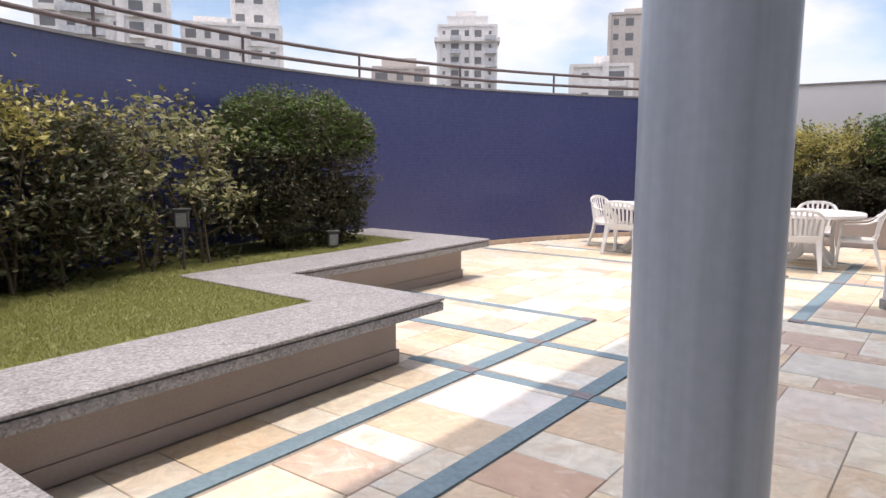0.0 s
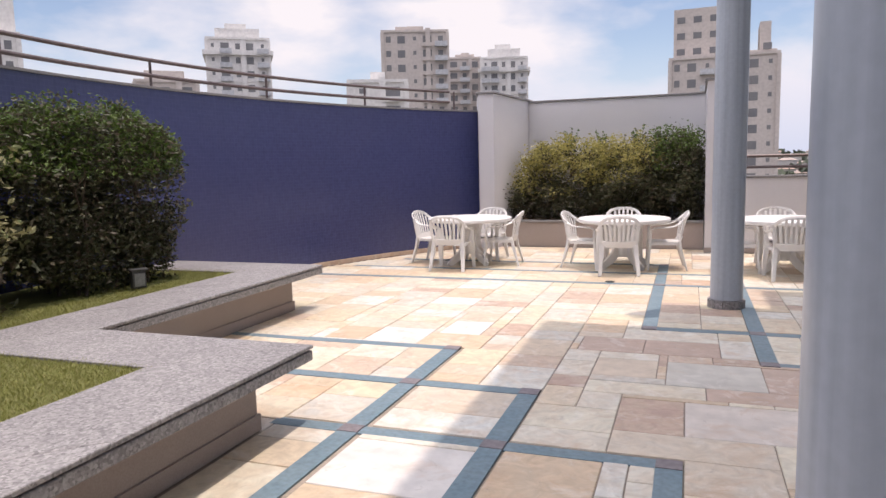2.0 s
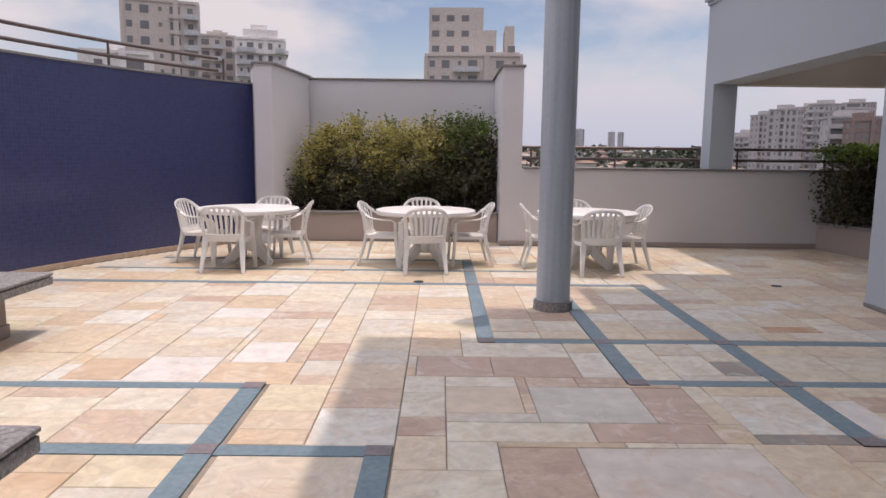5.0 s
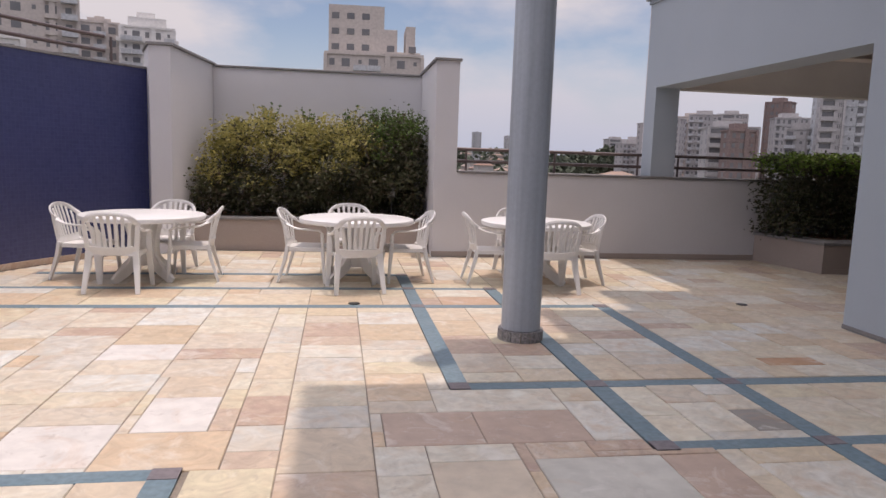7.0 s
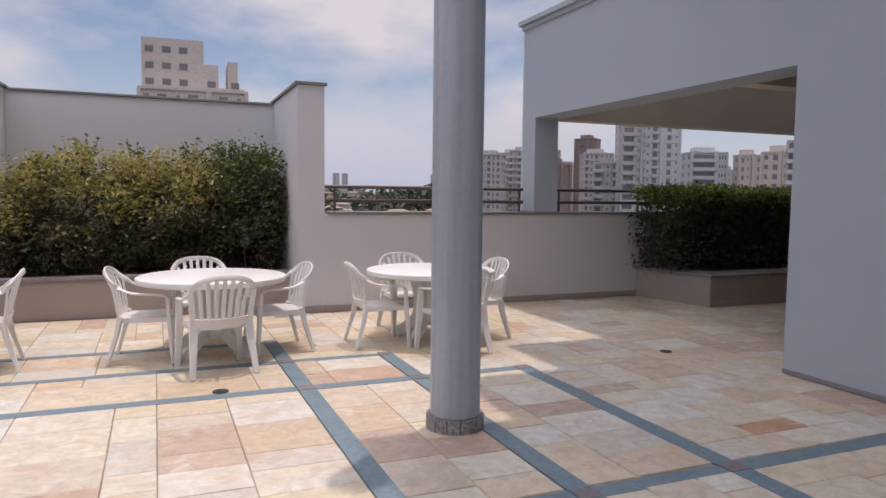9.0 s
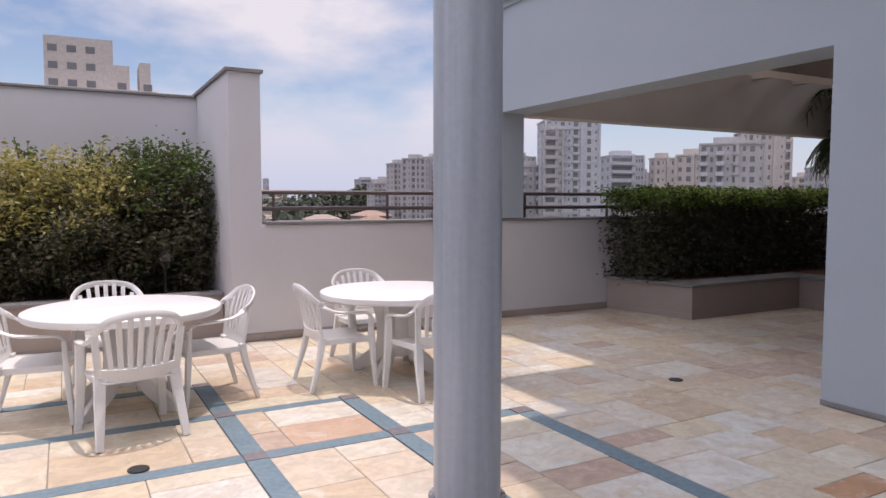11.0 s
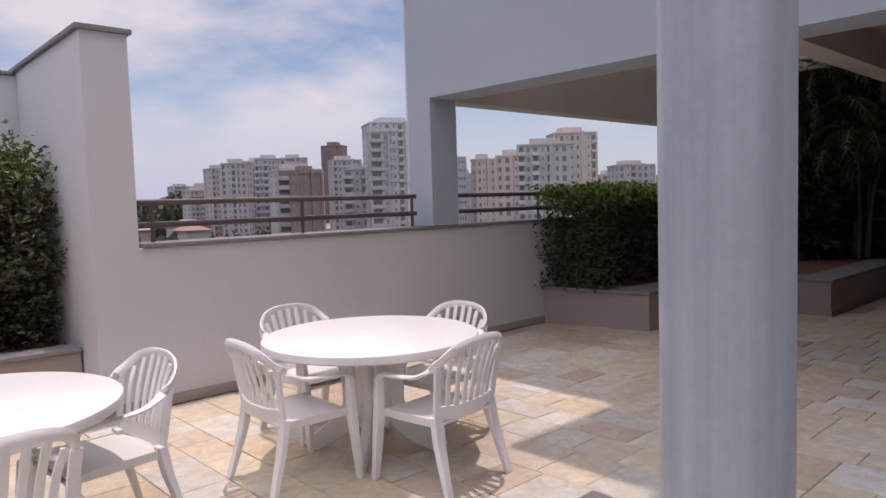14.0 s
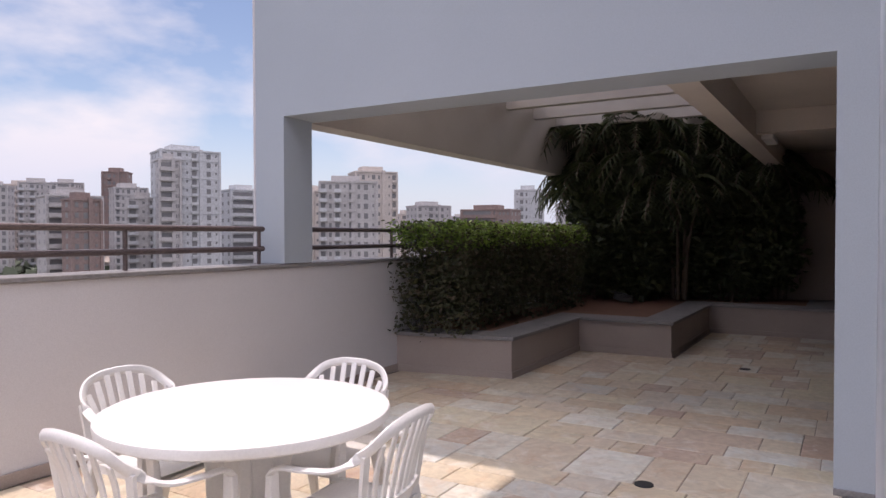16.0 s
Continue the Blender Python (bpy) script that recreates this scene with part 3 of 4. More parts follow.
def loose_shrub(name, m, half, clumps, per, mats, label, group="", size=0.07, seed=1, spread=0.13, upper_from=0.45, stems=9):
    """Open shrub: crooked stems that fork to many tufts of leaves; mats[0] on the upper and outer tufts, mats[1] low
    and within.
    """
    rng = np.random.default_rng(seed)
    ob = empty(name, m, label, "shrub", group)
    hx, hy, hz = half
    forks, twigs = [], []
    for i in range(stems):
        bx, by = rng.uniform(-0.75, 0.75) * hx, rng.uniform(-0.5, 0.5) * hy
        top = Vector((bx + rng.uniform(-0.3, 0.3) * hx, by + rng.uniform(-0.4, 0.4) * hy, hz * rng.uniform(0.9, 1.4)))
        path = curve_points([(bx, by, -0.03), (bx + rng.uniform(-.09, .09), by + rng.uniform(-.09, .09), hz * 0.5), tuple(top)], 4)
        twigs.append(sweep(path, 0.036, 0.036, (1, 0, 0), 5, [1 - 0.6 * k / (len(path) - 1) for k in range(len(path))]))
        forks += path[3:]
    upper_leaves, lower_leaves = [], []
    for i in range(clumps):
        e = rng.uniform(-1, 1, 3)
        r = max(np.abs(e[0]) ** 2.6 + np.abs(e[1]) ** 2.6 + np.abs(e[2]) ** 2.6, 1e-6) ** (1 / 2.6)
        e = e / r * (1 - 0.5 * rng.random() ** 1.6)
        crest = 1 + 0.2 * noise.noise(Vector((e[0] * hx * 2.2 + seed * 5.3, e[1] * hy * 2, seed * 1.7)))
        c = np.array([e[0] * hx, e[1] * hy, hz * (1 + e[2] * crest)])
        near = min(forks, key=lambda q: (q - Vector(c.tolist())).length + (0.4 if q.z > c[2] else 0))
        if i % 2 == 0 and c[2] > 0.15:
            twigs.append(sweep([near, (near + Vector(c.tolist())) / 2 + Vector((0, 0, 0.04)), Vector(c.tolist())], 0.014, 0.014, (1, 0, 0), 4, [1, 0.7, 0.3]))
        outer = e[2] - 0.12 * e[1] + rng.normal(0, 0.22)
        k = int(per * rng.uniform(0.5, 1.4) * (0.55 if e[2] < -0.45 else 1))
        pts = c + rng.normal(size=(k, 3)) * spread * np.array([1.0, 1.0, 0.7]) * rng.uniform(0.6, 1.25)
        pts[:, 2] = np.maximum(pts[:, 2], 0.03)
        if outer > upper_from:
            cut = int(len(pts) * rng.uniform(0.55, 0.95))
            upper_leaves.append(pts[:cut])
            lower_leaves.append(pts[cut:] - np.array([0, 0, 0.06]))
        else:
            lower_leaves.append(pts)
    make("stem", twigs, M_bark, ob)
    leaves_mesh("foliage", np.concatenate(lower_leaves), size, mats[1], ob, rng)
    if upper_leaves:
        leaves_mesh("tips", np.concatenate(upper_leaves), size, mats[0], ob, rng)
    return ob


loose_shrub("variegated_shrub", pose(-6.05, 3.6, 0.45), (0.48, 0.80, 0.76), 150, 34, (M_leaf_pale, M_leaf_dark), "loose variegated shrub with pale leaves before the blue wall", size=0.075, seed=5, upper_from=-0.25, spread=0.10)
loose_shrub("variegated_shrub", pose(-5.85, 2.2, 0.45), (0.5, 0.85, 0.77), 240, 80, (M_leaf_yellow, M_leaf_dark), "tall loose shrub with green and yellowish leaves", size=0.065, seed=7, upper_from=0.55)
loose_shrub("variegated_shrub", pose(-5.6, 0.7, 0.45), (0.5, 0.8, 0.79), 240, 80, (M_leaf, M_leaf_dark), "tall loose shrub with green and yellowish leaves", size=0.065, seed=8, upper_from=0.4)
loose_shrub("yellow_shrub", pose(-3.86, 13.52, 0.42), (0.24, 0.42, 0.50), 60, 50, (M_leaf_yellow, M_leaf_dark), "small yellow-green shrub at the end of the alcove planter", "alcove shrubs", 0.065, 10, upper_from=0.35, stems=4)
loose_shrub("yellow_shrub", pose(-3.02, 13.72, 0.42), (0.80, 0.66, 0.77), 230, 105, (M_leaf_yellow, M_leaf_dark), "yellow-green shrub filling the alcove planter", "alcove shrubs", 0.056, 11, upper_from=0.12, spread=0.105)
loose_shrub("yellow_shrub", pose(-1.95, 13.76, 0.42), (0.70, 0.66, 0.78), 210, 105, (M_leaf_yellow, M_leaf_dark), "yellow-green shrub filling the alcove planter", "alcove shrubs", 0.056, 12, upper_from=0.15, spread=0.105)
loose_shrub("dark_shrub", pose(-1.13, 13.80, 0.42), (0.50, 0.62, 0.83), 200, 95, (M_leaf, M_leaf_dark), "dark green twiggy shrub in the alcove planter", "alcove shrubs", 0.055, 13, upper_from=0.55, stems=12)
# sunlit hedge top painted with brighter leaves on the uppermost layer
shrub("clipped_hedge", pose(6.47, 12.14, 0.42), (2.04, 0.39, 0.585), 22000, M_leaf_dark, "clipped green hedge along the parapet", M_leaf_sunlit, 15000, 0.055, 15, 0.38, 16, 0.2, tip_from=0.72)


# dark leaf masses added to deepen the shade behind the palms
shrub("understory_shrub", pose(9.85, 11.5, 0.42), (0.85, 0.95, 1.15), 9000, M_palm, "added dense dark shrub that fills the shaded corner beneath the palms", size=0.13, seed=21, boxy=0.7, group="shaded shrubs", inner=M_palm)
shrub("understory_shrub", pose(10.35, 10.0, 0.42), (0.55, 1.15, 1.1), 8000, M_palm, "added dense dark shrub that fills the shaded corner beneath the palms", size=0.13, seed=22, boxy=0.7, group="shaded shrubs", inner=M_palm)


def sprigs():
    rng = np.random.default_rng(31)
    for x in (-1.75, -1.35, -1.05, -0.8, -2.4, -3.0):
        s = empty("sprig", pose(x, 13.75 + rng.uniform(-.15, .2), 1.76), "thin upright leafy shoot above the alcove shrubs", "shoot", "shoots")
        parts, cs = [], []
        for k in range(7):
            e = Vector((rng.uniform(-.16, .16), rng.uniform(-.1, .1), rng.uniform(0.22, 0.42)))
            parts.append(sweep([(0, 0, -0.25), e], 0.012, 0.012, (1, 0, 0), 4, [1, 0.4]))
            cs += [e * t + Vector(rng.normal(0, 0.012, 3)) for t in np.linspace(0.2, 1, 12)]
        make("stem", parts, M_bark, s)
        leaves_mesh("foliage", [tuple(c) for c in cs], 0.06, M_leaf, s, rng)


sprigs()


def palm(x, y, h, seed, lean):
    rng = np.random.default_rng(seed)
    ob = empty("areca_palm", pose(x, y, 0.46), "tall shaded palm with arching feathery fronds", "palm", "palms under the pergola")
    stems, leaf = [], []
    for s in range(6):
        a = rng.uniform(0, 6.28)
        top = Vector((math.cos(a) * 0.3 + lean, math.sin(a) * 0.3, h * rng.uniform(0.50, 0.85)))
        path = curve_points([(math.cos(a) * 0.1, math.sin(a) * 0.1, 0), tuple(top * 0.5 + Vector((0, 0, 0.1))), tuple(top)], 5)
        stems.append(sweep(path, 0.06, 0.06, (1, 0, 0), 7, [1 - 0.4 * k / (len(path) - 1) for k in range(len(path))]))
        for fr in range(7):
            b = a + fr * 0.9 + rng.uniform(-.3, .3)
            L, drop = rng.uniform(0.55, 0.95), rng.uniform(0.2, 0.6)
            o = Vector((math.cos(b), math.sin(b), 0))
            mid = [top + o * L * t + Vector((0, 0, 0.45 * L * math.sin(t * 2.2) - drop * t * t)) for t in np.linspace(0, 1, 14)]
            stems.append(sweep(mid, 0.014, 0.014, (0.1, 0.2, 1), 4))
            for k in range(2, 14):
                d = (mid[k] - mid[k - 1]).normalized()
                side = d.cross(Vector((0, 0, 1))).normalized()
                for sg in (-1, 1):
                    tip = mid[k] + side * sg * 0.30 * math.sin(0.5 + k * 0.17) + d * 0.16 - Vector((0, 0, 0.12))
                    wv = d * 0.026
                    leaf.append(([mid[k] - wv, mid[k] + wv, (mid[k] + tip) / 2 + wv * 1.3 + Vector((0, 0, 0.03)), tip], [(0, 1, 2), (0, 2, 3)]))
    make("trunk", stems, M_bark, ob)
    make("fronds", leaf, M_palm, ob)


for i, (x, y, h) in enumerate([(10.0, 12.1, 2.9), (9.95, 11.5, 3.3), (10.2, 10.9, 3.3), (9.85, 11.2, 2.7), (9.9, 12.2, 3.4), (10.3, 9.8, 3.0), (9.75, 10.6, 2.7), (10.5, 11.7, 3.1), (10.55, 9.2, 2.9), (10.45, 10.4, 3.3), (10.0, 11.3, 3.5)]):
    palm(x, y, h, 40 + i, 0.0)


def lawn():
    rng = np.random.default_rng(9)
    pts = []
    while len(pts) < 110000:
        x, y = rng.uniform(-6.9, -2.5), rng.uniform(-1.0, 6.5)
        if y < 0.2:
            ok = x < -2.56
        elif y < 3.30:
            ok = x < -3.60
        else:
            ok = x < -5.28 if y > 3.2 else False
        if ok and (x - CX) ** 2 + (y - CY) ** 2 < R * R and (x > -5.2 - rng.random() * 0.8 or y > 5.9):
            pts.append((x, y))
    p = np.array(pts)
    n = len(p)
    a, h = rng.uniform(0, 6.28, n), rng.uniform(0.012, 0.032, n)
    w = 0.003
    base = np.c_[p, np.full(n, 0.45)]
    s = np.c_[np.cos(a) * w, np.sin(a) * w, np.zeros(n)]
    t = base + np.c_[rng.normal(0, 0.018, (n, 2)), h]
    v = np.stack([base - s, base + s, t], 1).reshape(-1, 3)
    f = np.arange(3 * n).reshape(-1, 3)
    me = bpy.data.meshes.new("grass")
    me.from_pydata(v.tolist(), [], f.tolist())
    me.materials.append(M_grass)
    tagged(new("grass", me), "short sunlit yellowish-green lawn in the planter", "grass", kind="stuff")


lawn()


def garden_lamp(x, y, z, rz, h=0.33):
    g = empty("garden_lamp", pose(x, y, z, 0, 0, rz), "small box-shaped garden lamp on a short stake", "garden lamp", "garden lamps")
    make("stake", [sweep([(0, 0, -0.03), (0, 0, h)], 0.025, 0.025, (1, 0, 0), 8)], M_lamp, g, smooth=True)
    make("housing", [box(-0.06, 0.06, -0.045, 0.045, h, h + 0.16), box(-0.075, 0.075, -0.06, 0.06, h + 0.162, h + 0.18)], M_lamp, g, bevel=0.006)
    make("lens", [box(-0.045, 0.045, -0.053, -0.047, h + 0.02, h + 0.14)], M_lens, g)


garden_lamp(-5.6, 3.5, 0.45, 50, 0.38)
garden_lamp(-5.62, 5.35, 0.45, 60, 0.02)
garden_lamp(-3.42, 13.46, 0.43, 0, 0.36)
garden_lamp(-1.12, 13.46, 0.43, 0, 0.36)


def hose_coil(x, y, z):
    g = empty("garden_hose", pose(x, y, z, 14, 0, 20), "dark coiled garden hose lying on the planter soil", "hose")
    pts = [((0.15 - 0.004 * k / 24) * math.cos(2 * math.pi * k / 24), (0.15 - 0.004 * k / 24) * math.sin(2 * math.pi * k / 24), 0.045 + 0.024 * (k / 24) + 0.006 * math.sin(k)) for k in range(24 * 4 + 5)]
    make("coil", [sweep(pts, 0.026, 0.026, (0, 0, 1), 7)], M_lamp, g, smooth=True)
    make("nozzle", [sweep([pts[-1], (pts[-1][0] - 0.02, pts[-1][1] + 0.09, 0.14)], 0.03, 0.03, (0, 0, 1), 8)], M_metal, g, smooth=True)


hose_coil(8.95, 11.30, 0.43)


def beam_lamp(x, y, z):
    g = empty("wall_lamp", pose(x, y, z), "long white unlit lamp fitted to the side of the beam", "lamp")
    make("housing", [box(-0.30, 0.30, -0.13, 0.0, -0.03, 0.04)], M_plastic, g, bevel=0.012)
    for e in (-0.308, 0.308):
        make("end_cap", [box(e - 0.007, e + 0.007, -0.12, -0.005, -0.024, 0.034)], M_plastic, g, bevel=0.003)


beam_lamp(7.2, 9.098, 2.64)


# ---- tables and chairs ----
def table(m):
    t = empty("round_table", m, "round white plastic garden table with splayed legs", "table", "terrace tables")
    make("top", [lathe([(0.0001, 0.680), (0.55, 0.680), (0.60, 0.668), (0.635, 0.668), (0.648, 0.678), (0.652, 0.700), (0.648, 0.716), (0.635, 0.722), (0.0001, 0.722)], n=72)], M_plastic, t, smooth=True)
    for i in range(4):
        a = math.pi / 4 + i * math.pi / 2
        c, s = math.cos(a), math.sin(a)
        path = curve_points([(0.20 * c, 0.20 * s, 0.675), (0.13 * c, 0.13 * s, 0.42), (0.16 * c, 0.16 * s, 0.20), (0.42 * c, 0.42 * s, 0.012)], 5)
        make("leg", [sweep(path, 0.055, 0.125, (c, s, 0.3), 4, [0.9, 0.9, .9, .9, .9, .95, 1, 1, 1, 1, 1, 1, 1, .9, .8, .7])], M_plastic, t, bevel=0.008)
    make("hub", [lathe([(0.10, 0.16), (0.12, 0.22), (0.11, 0.50), (0.15, 0.66)], n=24)], M_plastic, t, smooth=True)
    return t


def chair(m):
    c = empty("garden_chair", m @ Matrix.Diagonal((0.955, 0.955, 0.92, 1)), "white moulded plastic armchair with a slatted back", "chair", "chairs round the tables")
    grid, faces, n = [], [], 8
    for z in (0, -0.014):
        for j in range(n + 1):
            for i in range(n + 1):
                u, v = i / n * 2 - 1, j / n * 2 - 1
                wide = 0.225 + 0.025 * (v + 1) / 2
                dip = -0.018 * (1 - u * u) * (1 - v * v) - (0.03 * max(0, v - 0.7) / 0.3) - 0.014 * (1 - v) * 0.5
                grid.append((u * wide, 0.015 + v * 0.225, 0.435 + dip + z))
    k = (n + 1) ** 2
    for j in range(n):
        for i in range(n):
            a = j * (n + 1) + i
            faces += [(a, a + 1, a + n + 2, a + n + 1), (k + a, k + a + n + 1, k + a + n + 2, k + a + 1)]
    for i in range(n):
        for a, b in ((i, i + 1), (n * (n + 1) + i, n * (n + 1) + i + 1), (i * (n + 1), (i + 1) * (n + 1)), (i * (n + 1) + n, (i + 1) * (n + 1) + n)):
            faces.append((a, b, k + b, k + a))
    make("seat", [(grid, faces), box(-0.235, 0.235, 0.222, 0.240, 0.37, 0.41), box(-0.235, -0.22, -0.19, 0.222, 0.385, 0.43), box(0.22, 0.235, -0.19, 0.222, 0.385, 0.43)], M_plastic, c, smooth=True)
    arch = curve_points([(0.262, 0.235, 0.60), (0.275, 0.18, 0.645), (0.285, 0.05, 0.655), (0.282, -0.10, 0.675), (0.262, -0.225, 0.755), (0.20, -0.292, 0.83), (0.10, -0.318, 0.862), (0, -0.324, 0.868)], 5)
    path = [tuple(p) for p in arch] + [(-p.x, p.y, p.z) for p in arch[-2::-1]]
    v, f = [], []
    for i, p in enumerate(path):
        p = Vector(p)
        d = (Vector(path[min(i + 1, len(path) - 1)]) - Vector(path[max(i - 1, 0)])).normalized()
        up = Vector((0, -0.35 if p.y < -0.15 else 0.0, 1)) if abs(d.z) < 0.9 else Vector((0, -1, 0.3))
        away = Vector((p.x, p.y * 0.2, 0)).normalized() if abs(p.x) > 0.02 else Vector((0, -1, 0))
        flat = 1 / (1 + math.exp(-(p.z - 0.72) * 40))
        n1 = (up * (1 - flat) + Vector((0, -1, 0.25)) * flat)
        s = d.cross(n1).normalized()
        u = s.cross(d).normalized()
        for a in range(8):
            t = 2 * math.pi * (a + 0.5) / 8
            v.append(p + s * math.cos(t) * 0.026 + u * math.sin(t) * 0.012)
    for i in range(len(path) - 1):
        for a in range(8):
            f.append((i * 8 + a, i * 8 + (a + 1) % 8, i * 8 + 8 + (a + 1) % 8, i * 8 + 8 + a))
    f += [tuple(range(8)), tuple(range(len(v) - 8, len(v)))]
    make("backrest", [(v, f), sweep(curve_points([(-0.225, -0.19, 0.47), (-0.12, -0.215, 0.462), (0, -0.222, 0.46), (0.12, -0.215, 0.462), (0.225, -0.19, 0.47)], 4), 0.014, 0.085, (0, -0.3, 1)),
                      sweep([(-0.235, -0.185, 0.44), (-0.262, -0.225, 0.745)], 0.045, 0.016, (0, 1, 0.2)), sweep([(0.235, -0.185, 0.44), (0.262, -0.225, 0.745)], 0.045, 0.016, (0, 1, 0.2))], M_plastic, c, smooth=True)
    for i in range(7):
        u = (i - 3) / 3
        x0, x1 = u * 0.165, u * 0.205
        zt = 0.862 - 0.085 * abs(u) ** 2.4
        make("slat", [sweep(curve_points([(x0, -0.222 + 0.02 * u * u, 0.495), ((x0 + x1) / 2, -0.262 + 0.03 * u * u, 0.67), (x1, -0.318 + 0.045 * u * u, zt)], 4), 0.034, 0.012, (0, 1, 0.25))], M_plastic, c, bevel=0.003, seg=1)
    for sx2 in (-1, 1):
        make("leg", [sweep([(sx2 * 0.275, 0.262, 0.0), (sx2 * 0.255, 0.235, 0.40), (sx2 * 0.262, 0.225, 0.61)], 0.062, 0.036, (0, 1, 0), 4, [0.75, 1.1, 0.85])], M_plastic, c, bevel=0.006)
        make("leg", [sweep([(sx2 * 0.265, -0.285, 0.0), (sx2 * 0.238, -0.20, 0.30), (sx2 * 0.228, -0.175, 0.45)], 0.060, 0.036, (0, 1, 0), 4, [0.75, 1.1, 1.2])], M_plastic, c, bevel=0.006)
    return c


TABLES = [(-4.05, 10.62, 10), (-1.73, 10.62, 0), (0.38, 10.58, -4)]
first_table = table(pose(*TABLES[0][:2], 0, 0, 0, TABLES[0][2]))
for x, y, r in TABLES[1:]:
    copy_thing(first_table, pose(x, y, 0, 0, 0, r))
# chair seats: distance from the table's middle, bearing of the chair, twist
SEATS = [
    [(0.64, 262, 8), (0.64, 172, 0), (0.52, 5, 0), (0.62, 80, 4)],
    [(0.62, 268, 12), (0.57, 178, -5), (0.58, 2, 4), (0.62, 95, 0)],
    [(0.60, 270, 6), (0.57, 182, -4), (0.50, -2, 6), (0.62, 92, 0)],
]
first_chair = None
for (x, y, _), row in zip(TABLES, SEATS):
    for d, a, twist in row:
        m = Matrix.Scale(1, 4) @ pose(x + d * math.cos(radians(a)), y + d * math.sin(radians(a)), 0, 0, 0, a + 90 + twist)
        if first_chair:
            copy_thing(first_chair, m)
        else:
            first_chair = chair(m)


def drain(x, y):
    d = empty("floor_drain", pose(x, y, 0.003), "small round dark metal floor drain", "drain", "floor drains")
    make("rim", [lathe([(0.042, 0.0), (0.058, 0.0), (0.056, 0.006), (0.042, 0.006)], n=28)], M_metal, d, smooth=True)
    make("grille", [box(-0.036, 0.036, -0.003 + k * 0.013, 0.003 + k * 0.013, 0.0, 0.005) for k in (-2, -1, 0, 1, 2)], M_metal, d)


drain(2.28, 9.255)
drain(-1.78, 9.30)
drain(6.47, 9.20)


# ---- the city around ----
GROUND = -32.0
M_tower = material("tower_render", (0.70, 0.68, 0.66), 0.85, second=(0.61, 0.59, 0.57), scale=0.12, fine=2.0, bump=0, shade=0.15)
# greyer copy of tower_render: distance haze put into the eastern towers' colour
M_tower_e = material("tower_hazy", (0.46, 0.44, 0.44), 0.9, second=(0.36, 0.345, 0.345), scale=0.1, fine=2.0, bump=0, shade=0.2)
M_tower_b = material("tower_beige", (0.53, 0.475, 0.44), 0.85, second=(0.46, 0.41, 0.385), scale=0.12, fine=2.0, bump=0, shade=0.15)
M_tower_red = material("tower_red", (0.26, 0.19, 0.175), 0.85, second=(0.21, 0.16, 0.15), scale=0.2, fine=2.0, bump=0)
M_tower_grey = material("tower_grey", (0.52, 0.53, 0.55), 0.7, second=(0.45, 0.46, 0.48), scale=0.15, fine=2.0, bump=0)
M_roof = material("clay_roofs", (0.3, 0.17, 0.12), 0.9, spread=[(0.32, 0.17, 0.11), (0.42, 0.38, 0.34), (0.25, 0.14, 0.10), (0.5, 0.46, 0.43)], island=True, bump=0)
M_city = material("city_blocks", (0.5, 0.47, 0.44), 0.9, spread=[(0.55, 0.52, 0.49), (0.46, 0.42, 0.39), (0.36, 0.30, 0.27), (0.60, 0.58, 0.56)], island=True, bump=0)
# tree colour lightened to paint in the haze of distance
M_wood = material("far_woods", (0.09, 0.11, 0.075), 0.9, second=(0.065, 0.08, 0.055), scale=0.08, fine=0.8, bump=0)
M_ground = material("city_ground", (0.16, 0.15, 0.13), 0.95, second=(0.07, 0.09, 0.05), scale=0.02, fine=0.3, bump=0)
HUB = Vector((-1.5, 4.0, 0))


